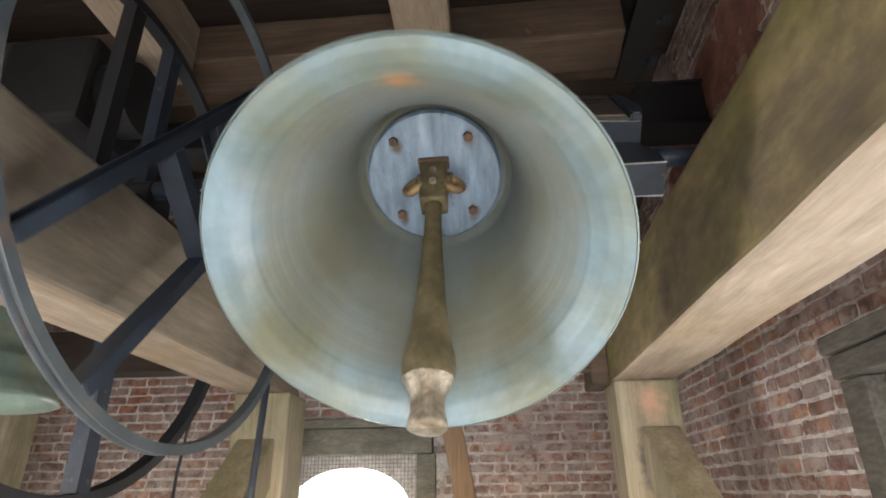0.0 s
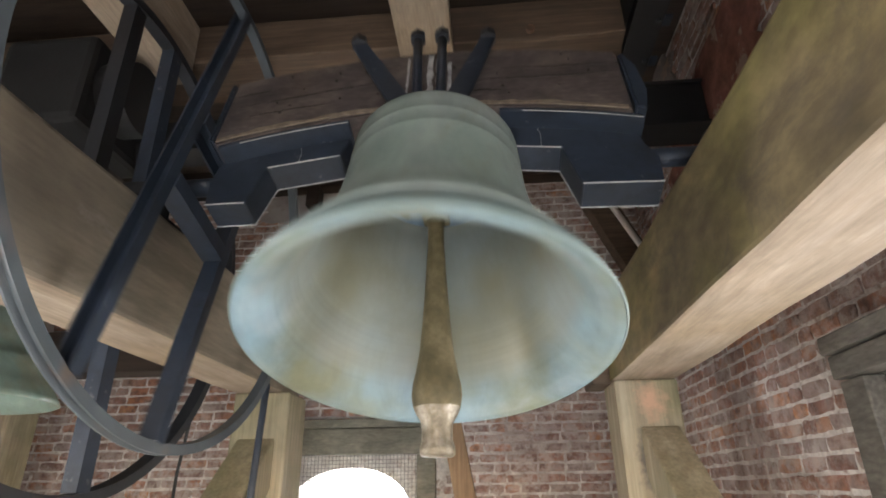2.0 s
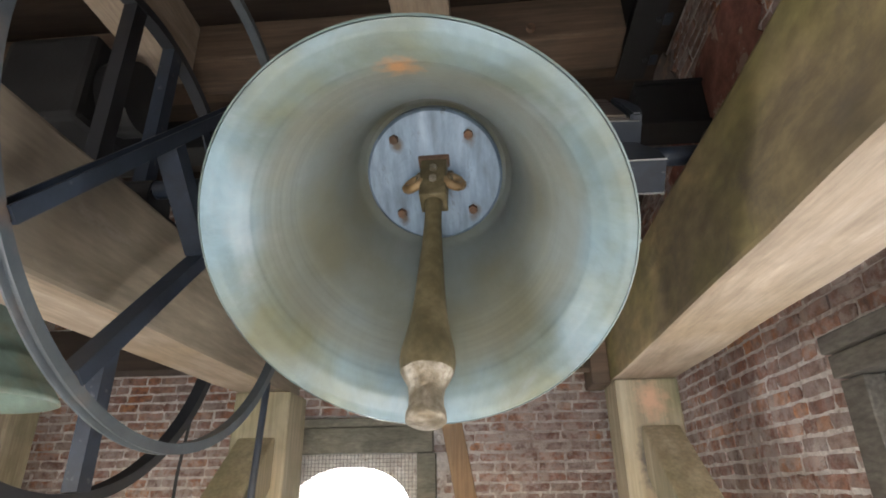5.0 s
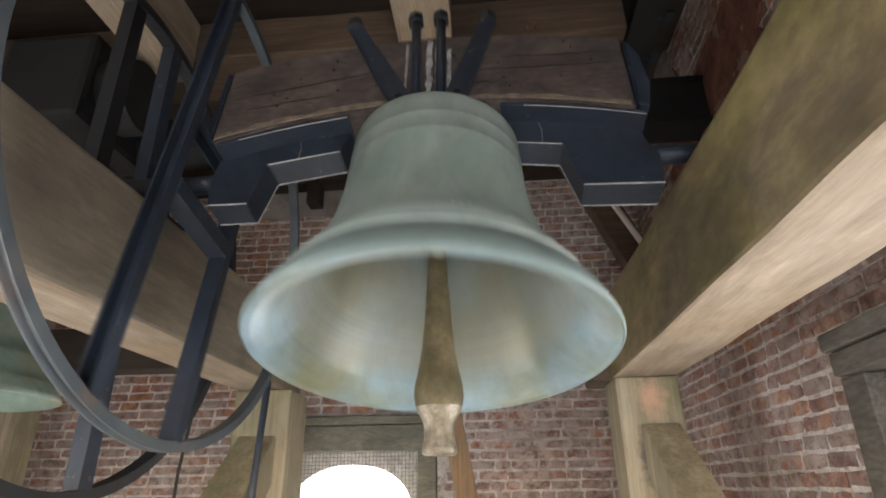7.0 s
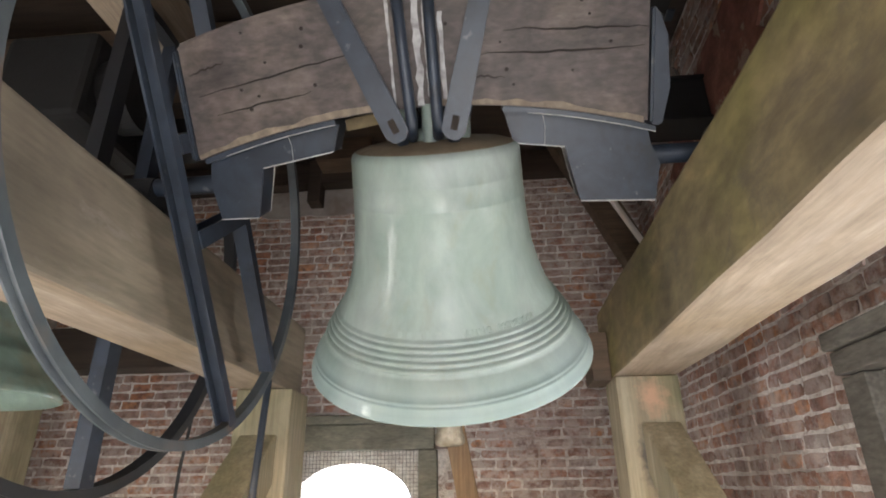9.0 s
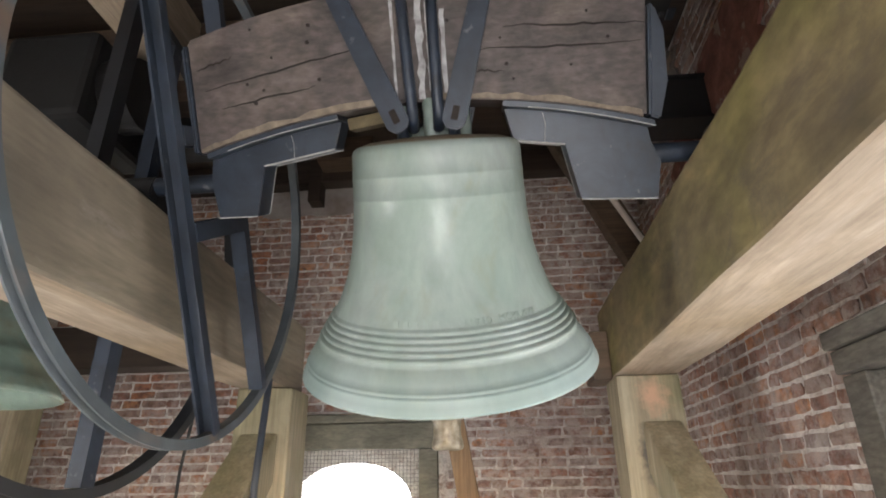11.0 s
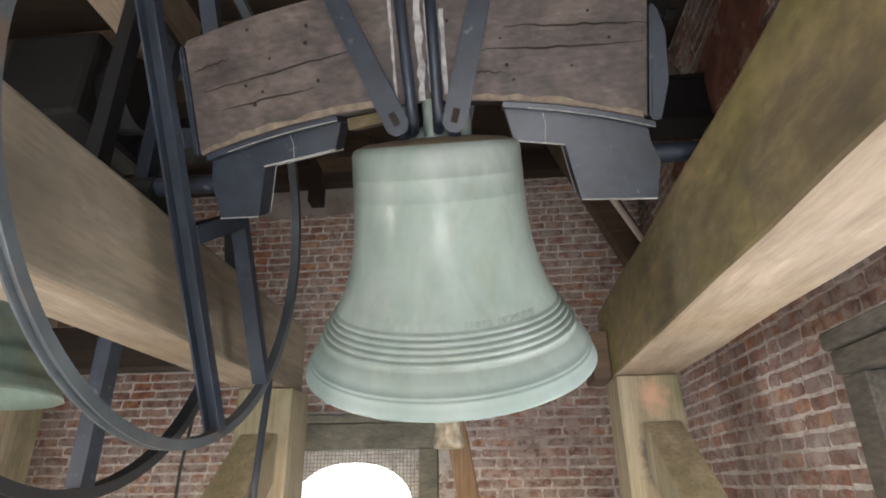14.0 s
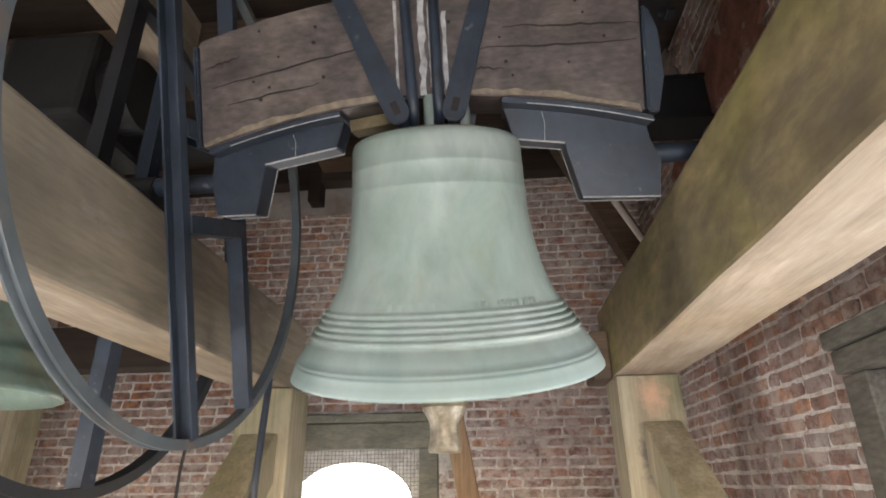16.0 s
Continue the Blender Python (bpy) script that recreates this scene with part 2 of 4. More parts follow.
BRICK_TONES = [(0.20, 0.085, 0.065), (0.35, 0.15, 0.095), (0.34, 0.19, 0.145), (0.33, 0.26, 0.235), (0.28, 0.12, 0.085), (0.58, 0.25, 0.10), (0.27, 0.215, 0.20), (0.50, 0.21, 0.11), (0.25, 0.13, 0.105)]
BRICK = masonry("red_brick", BRICK_TONES, False)
BRICK_REST = masonry("red_brick_rest", BRICK_TONES, True)
MORTAR = material("lime_mortar", [(0.57, 0.52, 0.49), (0.71, 0.67, 0.64), (0.82, 0.80, 0.78)], 14, rough=0.95, bump=0.9, fine=70,
                  stain=(0.24, 0.145, 0.115), stain_scale=1.15, stain_at=(0.60, 0.82), mottle=0.25, mottle_scale=30, wear=(0.33, 0.23, 0.19), wear_at=(0.55, 0.64), wear_scale=16)
FLOOR = material("floor_boards", [(0.36, 0.34, 0.31), (0.45, 0.43, 0.40), (0.53, 0.51, 0.48)], 5, (1, 6, 6), 0.8, bump=0.2, fine=20)
STONE = material("pale_render", [(0.40, 0.37, 0.33), (0.52, 0.49, 0.45)], 4, rough=0.9, bump=0.3)
MESH = material("wire_mesh", [(0.10, 0.10, 0.09), (0.2, 0.2, 0.18)], 20, rough=0.6, metal=0.4)
ROPE = material("dark_cable", [(0.02, 0.02, 0.02), (0.05, 0.05, 0.05)], 20, rough=0.6)

GLOW = bpy.data.materials.new("bright_sky")
GLOW.use_nodes = True
GLOW.node_tree.nodes["Principled BSDF"].inputs["Emission Color"].default_value = (0.95, 0.98, 1.0, 1)
GLOW.node_tree.nodes["Principled BSDF"].inputs["Emission Strength"].default_value = 0.6


def rust_patch(m, at, size, colour):
    """A rusty run-down stain of its own shape at one spot of a part."""
    n, l = m.node_tree.nodes, m.node_tree.links
    b = n["Principled BSDF"]
    old = b.inputs["Base Color"].links[0].from_socket
    tc = n.new("ShaderNodeTexCoord")
    sub = n.new("ShaderNodeVectorMath")
    sub.operation = "SUBTRACT"
    sub.inputs[1].default_value = at
    l.new(tc.outputs["Object"], sub.inputs[0])
    dv = n.new("ShaderNodeVectorMath")
    dv.operation = "DIVIDE"
    dv.inputs[1].default_value = size
    l.new(sub.outputs[0], dv.inputs[0])
    ln = n.new("ShaderNodeVectorMath")
    ln.operation = "LENGTH"
    l.new(dv.outputs[0], ln.inputs[0])
    t = n.new("ShaderNodeTexNoise")
    t.inputs["Scale"].default_value, t.inputs["Detail"].default_value = 38, 5
    l.new(tc.outputs["Object"], t.inputs["Vector"])
    ad = n.new("ShaderNodeMath")
    ad.operation = "MULTIPLY_ADD"
    ad.inputs[1].default_value = 1.5
    l.new(t.outputs[0], ad.inputs[0])
    l.new(ln.outputs["Value"], ad.inputs[2])
    mr = n.new("ShaderNodeMapRange")
    mr.inputs["From Min"].default_value, mr.inputs["From Max"].default_value = 1.75, 0.95
    l.new(ad.outputs[0], mr.inputs["Value"])
    mx = n.new("ShaderNodeMix")
    mx.data_type = "RGBA"
    l.new(mr.outputs[0], mx.inputs["Factor"])
    l.new(old, mx.inputs["A"])
    mx.inputs["B"].default_value = (*colour, 1)
    l.new(mx.outputs["Result"], b.inputs["Base Color"])


def zoned(m, colour, z0, z1, strength, uneven=0.05):
    """Another tone of patina between the local heights z0 (none) and z1 (full), its border uneven and cloudy."""
    n, l = m.node_tree.nodes, m.node_tree.links
    b = n["Principled BSDF"]
    old = b.inputs["Base Color"].links[0].from_socket
    tc = n.new("ShaderNodeTexCoord")
    xyz = n.new("ShaderNodeSeparateXYZ")
    l.new(tc.outputs["Object"], xyz.inputs[0])
    t = n.new("ShaderNodeTexNoise")
    t.inputs["Scale"].default_value, t.inputs["Detail"].default_value = 7, 6
    l.new(tc.outputs["Object"], t.inputs["Vector"])
    ad = n.new("ShaderNodeMath")
    ad.operation = "MULTIPLY_ADD"
    ad.inputs[1].default_value = uneven * 2
    l.new(t.outputs[0], ad.inputs[0])
    l.new(xyz.outputs["Z"], ad.inputs[2])
    mr = n.new("ShaderNodeMapRange")
    mr.interpolation_type = "SMOOTHSTEP"
    mr.inputs["From Min"].default_value, mr.inputs["From Max"].default_value = z0 + uneven, z1 + uneven
    mr.inputs["To Max"].default_value = strength
    l.new(ad.outputs[0], mr.inputs["Value"])
    mx = n.new("ShaderNodeMix")
    mx.data_type = "RGBA"
    l.new(mr.outputs[0], mx.inputs["Factor"])
    l.new(old, mx.inputs["A"])
    mx.inputs["B"].default_value = (*colour, 1)
    l.new(mx.outputs["Result"], b.inputs["Base Color"])


zoned(BRONZE_IN, (0.205, 0.195, 0.15), -0.52, -0.44, 0.6, 0.02)
zoned(BRONZE, (0.20, 0.275, 0.28), -0.44, -0.52, 0.55, 0.02)
OAK_POST = OAK_Z.copy()
rust_patch(OAK_POST, (0.648, 2.41, EYE + 0.325), (0.075, 0.2, 0.10), (0.47, 0.29, 0.19))
rust_patch(OAK_POST, (0.59, 2.41, EYE + 0.10), (0.035, 0.2, 0.13), (0.11, 0.095, 0.08))
for bx, by in ((-0.10, -0.11), (0.10, -0.11), (0.10, 0.10), (-0.10, 0.10)):
    rust_patch(ZINC, (bx + 0.004, by + 0.012, -0.045), (0.020, 0.030, 0.03), (0.075, 0.06, 0.045))
rust_patch(BRONZE_IN, (0.0, -0.345, -0.475), (0.05, 0.05, 0.05), (0.42, 0.22, 0.10))

# ---- mesh helpers ----
def part(name, bm, mat, parent=None, label="", m=None, smooth=False):
    me = bpy.data.meshes.new(name)
    if smooth:
        for f in bm.faces:
            f.smooth = True
    bm.to_mesh(me)
    bm.free()
    me.materials.append(mat)
    ob = new(name, me)
    if parent is not None:
        ob.parent = parent
    if m is not None:
        ob.matrix_local = m
    if label:
        ob["label"] = label
    return ob


def box(x0, x1, y0, y1, z0, z1, bevel=0.0, cuts=0, rough=0.0, seed=1):
    bm = bmesh.new()
    bmesh.ops.create_cube(bm, size=1)
    for v in bm.verts:
        v.co = Vector(((x0 + x1) / 2 + v.co.x * (x1 - x0), (y0 + y1) / 2 + v.co.y * (y1 - y0), (z0 + z1) / 2 + v.co.z * (z1 - z0)))
    if cuts:
        size = (x1 - x0, y1 - y0, z1 - z0)
        ax = size.index(max(size))
        edges = [e for e in bm.edges if abs((e.verts[0].co - e.verts[1].co)[ax]) > 1e-4]
        bmesh.ops.subdivide_edges(bm, edges=edges, cuts=cuts)
    if rough:
        for v in bm.verts:
            v.co += noise.noise_vector(v.co * 3.1 + Vector((seed * 7.3, 0, 0))) * rough
    if bevel:
        es = [e for e in bm.edges if len(e.link_faces) == 2 and e.calc_face_angle(0) > 0.6]
        bmesh.ops.bevel(bm, geom=es, offset=bevel, segments=2, affect="EDGES", profile=0.6)
    return bm


def bar(p, q, w, h, up=(0, 0, 1), bevel=0.0, cuts=0, rough=0.0):
    """A straight bar from p to q, w wide and h high, its height turned towards up."""
    p, q = Vector(p), Vector(q)
    d = q - p
    bm = box(-w / 2, w / 2, -h / 2, h / 2, 0, d.length, bevel, cuts, rough)
    zc_ = d.normalized()
    yc_ = (Vector(up) - zc_ * Vector(up).dot(zc_)).normalized()
    xc_ = yc_.cross(zc_)
    rot = Matrix((xc_, yc_, zc_)).transposed().to_4x4()
    bmesh.ops.transform(bm, matrix=Matrix.Translation(p) @ rot, verts=bm.verts)
    return bm


def channel(p, q, w, h, t, up):
    """A U section bar: web w wide, two flanges h deep towards up."""
    bm = bmesh.new()
    p, q = Vector(p), Vector(q)
    d = q - p
    z_ = d.normalized()
    y_ = (Vector(up) - z_ * Vector(up).dot(z_)).normalized()
    x_ = y_.cross(z_)
    prof = [(-w / 2, 0), (w / 2, 0), (w / 2, h), (w / 2 - t, h), (w / 2 - t, t), (-w / 2 + t, t), (-w / 2 + t, h), (-w / 2, h)]
    rows = [[bm.verts.new(o + x_ * a + y_ * b) for a, b in prof] for o in (p, q)]
    k = len(prof)
    for i in range(k):
        j = (i + 1) % k
        bm.faces.new((rows[0][i], rows[0][j], rows[1][j], rows[1][i]))
    bm.faces.new(list(reversed(rows[0])))
    bm.faces.new(rows[1])
    bmesh.ops.recalc_face_normals(bm, faces=bm.faces)
    return bm


def lathe(profile, n=96):
    """Turns a closed or open (r, z) profile round the z axis."""
    bm = bmesh.new()
    rows = []
    for r, z in profile:
        rows.append([bm.verts.new((r * math.cos(2 * math.pi * i / n), r * math.sin(2 * math.pi * i / n), z)) for i in range(n)])
    for a, b in zip(rows, rows[1:]):
        for i in range(n):
            j = (i + 1) % n
            bm.faces.new((a[i], a[j], b[j], b[i]))
    bmesh.ops.remove_doubles(bm, verts=bm.verts, dist=1e-5)
    bmesh.ops.recalc_face_normals(bm, faces=bm.faces)
    return bm


def extrude(outline, y0, y1, bevel=0.0):
    """An outline of (x, z) points made solid from y0 to y1."""
    bm = bmesh.new()
    a = [bm.verts.new((x, y0, z)) for x, z in outline]
    b = [bm.verts.new((x, y1, z)) for x, z in outline]
    k = len(outline)
    bm.faces.new(a)
    bm.faces.new(list(reversed(b)))
    for i in range(k):
        j = (i + 1) % k
        bm.faces.new((a[j], a[i], b[i], b[j]))
    bmesh.ops.recalc_face_normals(bm, faces=bm.faces)
    if bevel:
        es = [e for e in bm.edges if e.calc_face_angle(0) > 0.6]
        bmesh.ops.bevel(bm, geom=es, offset=bevel, segments=2, affect="EDGES")
    return bm


def tube(points, radius, n=10):
    """A round bar along points."""
    bm = bmesh.new()
    pts = [Vector(p) for p in points]
    rows = []
    for i, p in enumerate(pts):
        d = (pts[min(i + 1, len(pts) - 1)] - pts[max(i - 1, 0)]).normalized()
        s = d.cross(Vector((0.31, 0.22, 0.93))).normalized()
        t = d.cross(s)
        rows.append([bm.verts.new(p + (s * math.cos(2 * math.pi * k / n) + t * math.sin(2 * math.pi * k / n)) * radius) for k in range(n)])
    for a, b in zip(rows, rows[1:]):
        for k in range(n):
            j = (k + 1) % n
            bm.faces.new((a[k], a[j], b[j], b[k]))
    bm.faces.new(list(reversed(rows[0])))
    bm.faces.new(rows[-1])
    bmesh.ops.recalc_face_normals(bm, faces=bm.faces)
    return bm


def hoop(x, r, w, t, n=96, a0=0.0, a1=360.0):
    """A rim round the x axis: radius r outside, w wide along x, t thick, with raised cheeks like a rope groove."""
    bm = bmesh.new()
    prof = [(-w / 2, r), (-w / 2, r - t), (w / 2, r - t), (w / 2, r), (w / 2 - 0.005, r), (w / 2 - 0.010, r - t * 0.45), (-w / 2 + 0.010, r - t * 0.45), (-w / 2 + 0.005, r)]
    full = a1 - a0 >= 360
    m = n if full else n + 1
    rows = []
    for i in range(m):
        a = radians(a0 + (a1 - a0) * i / n)
        rows.append([bm.verts.new((x + px, pr * math.sin(a), pr * math.cos(a))) for px, pr in prof])
    k = len(prof)
    for i in range(n):
        ra, rb = rows[i], rows[(i + 1) % m]
        for j in range(k):
            bm.faces.new((ra[j], ra[(j + 1) % k], rb[(j + 1) % k], rb[j]))
    if not full:
        bm.faces.new(rows[0])
        bm.faces.new(list(reversed(rows[-1])))
    bmesh.ops.recalc_face_normals(bm, faces=bm.faces)
    return bm


def bolt(at, axis, r=0.012, h=0.01, n=6):
    bm = bmesh.new()
    bmesh.ops.create_cone(bm, cap_ends=True, segments=n, radius1=r, radius2=r * 0.9, depth=h)
    bmesh.ops.transform(bm, matrix=Matrix.Translation(at) @ Vector(axis).to_track_quat("Z", "Y").to_matrix().to_4x4(), verts=bm.verts)
    return bm


def empty(name, at, label, category, group=""):
    e = new(name)
    e.location = at
    e.empty_display_size = 0.1
    return tagged(e, label, category, group)


# ---- structure: floor, ceiling, walls ----
def structure(name, bm, mat, label=""):
    return tagged(part(name, bm, mat), label, name.split("_")[0], kind="structure")


def wall_slab(u0, u1, z0, z1, thick, opening):
    """A wall in the plane (u, z), solid from 0 to thick, with an arched opening (u from, to, z from, top)."""
    a, b, c, top = opening
    bm = bmesh.new()
    rad = (b - a) / 2
    mid = (a + b) / 2
    spring = top - rad * 0.62
    arc = [(b, c), (b, spring)]
    for i in range(1, 16):
        t = math.pi * i / 16
        arc.append((mid + rad * math.cos(t), spring + rad * 0.62 * math.sin(t)))
    arc += [(a, spring), (a, c)]
    pieces = [[(u0, z0), (a, z0), (a, z1), (u0, z1)], [(b, z0), (u1, z0), (u1, z1), (b, z1)], [(a, z0), (b, z0), (b, c), (a, c)]]
    up = arc[1:-1]
    for (pa, pb) in zip(up, up[1:]):
        pieces.append([pb, pa, (pa[0], z1), (pb[0], z1)])
    for pts in pieces:
        f = [bm.verts.new((u, 0, z)) for u, z in pts]
        g = [bm.verts.new((u, thick, z)) for u, z in pts]
        bm.faces.new(f)
        bm.faces.new(list(reversed(g)))
        k = len(pts)
        for i in range(k):
            j = (i + 1) % k
            inner = pts[i] in arc and pts[j] in arc
            if inner:
                bm.faces.new((f[j], f[i], g[i], g[j]))
    bmesh.ops.remove_doubles(bm, verts=bm.verts, dist=1e-4)
    bmesh.ops.recalc_face_normals(bm, faces=bm.faces)
    return bm


def turned(bm, m):
    bmesh.ops.transform(bm, matrix=m, verts=bm.verts)
    return bm


ARCH_B = (-1.34, -0.555, 0.55, EYE + 0.155)
ARCH_R = (0.87, 1.69, 0.55, EYE + 0.155)
ARCH_L = (-0.31, 0.51, 0.55, EYE + 0.155)
wall_back = structure("wall_back", turned(wall_slab(X0 - WT, X1 + WT, 0, TOP, WT, ARCH_B), pose(0, Y1, 0)), MORTAR,
                      "old red brick wall with lime-smeared joints")
wall_right = structure("wall_right", turned(wall_slab(Y0, Y1, 0, TOP, WT, ARCH_R), pose(X1, 0, 0) @ Matrix(((0, 1, 0, 0), (1, 0, 0, 0), (0, 0, 1, 0), (0, 0, 0, 1)))), MORTAR,
                       "old red brick wall with patches of whitewash")
wall_left = structure("wall_left", turned(wall_slab(Y0, Y1, 0, TOP, WT, ARCH_L), pose(X0 - WT, 0, 0) @ Matrix(((0, 1, 0, 0), (1, 0, 0, 0), (0, 0, 1, 0), (0, 0, 0, 1)))), MORTAR,
                      "plain lime-smeared brick wall")
ARCH_F = (-0.75, 1.05, 0.12, EYE + 0.25)
wall_front = structure("wall_front", turned(wall_slab(X0 - WT, X1 + WT, 0, TOP, WT, ARCH_F), pose(0, Y0 - WT, 0)), MORTAR, "plain lime-smeared brick wall")
structure("floor", box(X0, X1, Y0, Y1, -0.12, 0), FLOOR, "bare plank floor of a bell chamber")
structure("ceiling", box(X0 - WT, X1 + WT, Y0 - WT, Y1 + WT, TOP, TOP + 0.1), DARK_WOOD, "dark boarded ceiling of a bell chamber")
structure("ground", box(-400, 400, -400, 400, -12.2, -12), STONE, "pale ground far below the tower")


# ---- windows ----
def window(name, m, w, z0, z1, wood, drop, label):
    """Wooden frame with wire mesh in front of the opening; local x across, y into the wall."""
    e = tagged(new(name), label, "window", kind="structure")
    e.matrix_world = m
    part("head", box(-w / 2 - 0.045, w / 2 + 0.045, -0.105, -0.004, z1 - drop, z1 - 0.06, 0.006, 6, 0.003), wood, e)
    part("lintel", box(-w / 2 - 0.05, w / 2 + 0.05, -0.12, -0.004, z1 - 0.055, z1, 0.006, 6, 0.004), wood, e)
    for s in (-1, 1):
        part("jamb", box(s * w / 2 - 0.06, s * w / 2 + 0.06, -0.08, -0.004, z0, z1 - drop - 0.004, 0.006, 6, 0.004), wood, e)
    part("sill", box(-w / 2 - 0.06, w / 2 + 0.06, -0.10, -0.004, z0 - 0.09, z0 - 0.004, 0.006, 6, 0.004), wood, e)
    bm = bmesh.new()
    step, r = 0.024, 0.0011
    nx, nz = int((w - 0.12) / step), int((z1 - drop - z0) / step)
    for i in range(nx + 1):
        x = -w / 2 + 0.06 + i * step
        bmesh.ops.create_cube(bm, size=1, matrix=Matrix.Translation((x, -0.03, (z0 + z1 - drop) / 2)) @ Matrix.Diagonal((2 * r, 2 * r, z1 - drop - z0, 1)))
    for i in range(nz + 1):
        z = z0 + i * step
        bmesh.ops.create_cube(bm, size=1, matrix=Matrix.Translation((0, -0.034, z)) @ Matrix.Diagonal((w - 0.12, 2 * r, 2 * r, 1)))
    part("wire_mesh", bm, MESH, e, "square wire mesh against birds")
    return e


window("window_1", pose((BACK_W[0] + BACK_W[1]) / 2, Y1 - 0.012, 0), 1.02, BACK_W[2], BACK_W[3], OLIVE_WOOD, 0.22, "grey wooden window frame with wire mesh before a bright arch")
window("window_2", pose(X1 - 0.012, 1.28, 0, 0, 0, -90), 1.02, RIGHT_W[2], RIGHT_W[3], GREY_WOOD, 0.13, "grey weathered wooden window frame with wire mesh")


# ---- bell frame: beams, posts, braces ----
def timber(name, bm, mat, label, category="beam", group=""):
    return tagged(part(name, bm, mat), label, category, group)


ZB, ZT = EYE + 0.415, EYE + 0.745
beam_r = timber("frame_beam", box(0.51, 0.77, Y0 + 0.01, 2.66, ZB, ZT, 0.012, 14, 0.006, 2), OAK_Y, "thick oak beam carrying the bell, its side green with algae and darkened for shade", "beam", "bell frame beams")
# bell-side face: algae green, with its shade put into the darker colour
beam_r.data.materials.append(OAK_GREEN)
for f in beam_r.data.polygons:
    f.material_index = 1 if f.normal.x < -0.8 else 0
beam_l = timber("frame_beam", box(-1.14, -0.918, Y0 + 0.01, 2.72, ZB, ZT, 0.012, 14, 0.006, 5), OAK_Y, "thick oak beam carrying the bell, grey-brown on its side", "beam", "bell frame beams")
beam_l.data.materials.append(OAK_GREY)
for f in beam_l.data.polygons:
    f.material_index = 1 if f.normal.x > 0.8 else 0
timber("frame_post", box(0.51, 0.765, 2.41, 2.64, 0.0, ZB - 0.002, 0.01, 8, 0.004, 3), OAK_POST, "square oak post under the bell frame beam", "post", "bell frame posts")
timber("frame_post", box(-1.13, -0.878, 2.47, 2.71, 0.0, ZB - 0.002, 0.01, 8, 0.004, 4), OAK_Z, "square oak post under the bell frame beam", "post", "bell frame posts")
timber("frame_brace", bar((0.665, 2.45, EYE + 0.165), (0.665, 1.10, EYE - 0.89), 0.15, 0.16, (0, 0, 1), 0.01, 4, 0.004), OAK_Z, "slanting oak brace beside the post", "brace", "bell frame braces")
timber("frame_brace", bar((-1.01, 2.52, EYE + 0.16), (-1.01, 1.30, EYE - 0.88), 0.165, 0.16, (0, 0, 1), 0.01, 4, 0.004), OAK_Z, "slanting oak brace beside the post", "brace", "bell frame braces")


# ---- the swinging bell ----
PIVOT = (-0.126, 1.377, EYE + 0.828)
AXIS_YAW = -1.1

bell = empty("church_bell", PIVOT, "green bronze church bell swinging from an old wooden headstock", "bell")
bell.rotation_euler = (0, 0, radians(AXIS_YAW))

OUT = [(0.221, 0.067), (0.230, 0.060), (0.2345, 0.048), (0.236, 0.020), (0.238, -0.012), (0.2389, -0.014), (0.2389, -0.020), (0.2384, -0.022),
       (0.241, -0.07), (0.2419, -0.072), (0.2419, -0.078), (0.2415, -0.080), (0.248, -0.15), (0.259, -0.22), (0.275, -0.28), (0.296, -0.335), (0.318, -0.375)]
zz, rr = -0.380, 0.3215
for k in range(5):
    OUT += [(rr - 0.0015, zz), (rr + 0.0065, zz - 0.0015), (rr + 0.0085, zz - 0.007), (rr + 0.0055, zz - 0.0105), (rr - 0.001, zz - 0.012)]
    zz -= 0.0145
    rr += 0.0098
OUT += [(0.374, -0.460), (0.394, -0.488), (0.4035, -0.503), (0.4055, -0.5035), (0.4065, -0.508), (0.4085, -0.5125), (0.4105, -0.513), (0.4115, -0.518), (0.418, -0.533),
        (0.424, -0.546), (0.425, -0.552), (0.421, -0.555)]
INN = [(0.419, -0.5555), (0.400, -0.553), (0.372, -0.533), (0.345, -0.500), (0.325, -0.462), (0.300, -0.405), (0.278, -0.350), (0.252, -0.27), (0.232, -0.19), (0.220, -0.11), (0.212, -0.04), (0.195, -0.006), (0.0, 0.0)]


def smooth_profile(p, step=0.02):
    out = [p[0]]
    for a, b in zip(p, p[1:]):
        k = max(1, int(math.hypot(b[0] - a[0], b[1] - a[1]) / step))
        out += [(a[0] + (b[0] - a[0]) * i / k, a[1] + (b[1] - a[1]) * i / k) for i in range(1, k + 1)]
    return out


body = part("bell_body", lathe(OUT, 128), BRONZE, bell, "green bronze bell with moulded rings", smooth=True)
part("bell_top", lathe([(0.0, 0.088), (0.10, 0.086), (0.19, 0.077), (0.2215, 0.0665)], 96), DUSTY, body, "dusty brown top of the bell", smooth=True)
rip = []
for (ra, za), (rb, zb) in zip(INN, INN[1:]):
    k = max(1, int(math.hypot(rb - ra, zb - za) / 0.005)) if za < -0.3 else 4
    for q in range(k):
        r_, z_ = ra + (rb - ra) * q / k, za + (zb - za) * q / k
        rip.append((r_ + (0.00022 * math.sin(z_ * 420) + 0.0002 * math.sin(z_ * 163) if -0.55 < za < -0.38 else 0.0), z_))
rip.append(INN[-1])
part("bell_inside", lathe(rip, 128), BRONZE_IN, body, "pale blue-green inside of the bell", smooth=True)

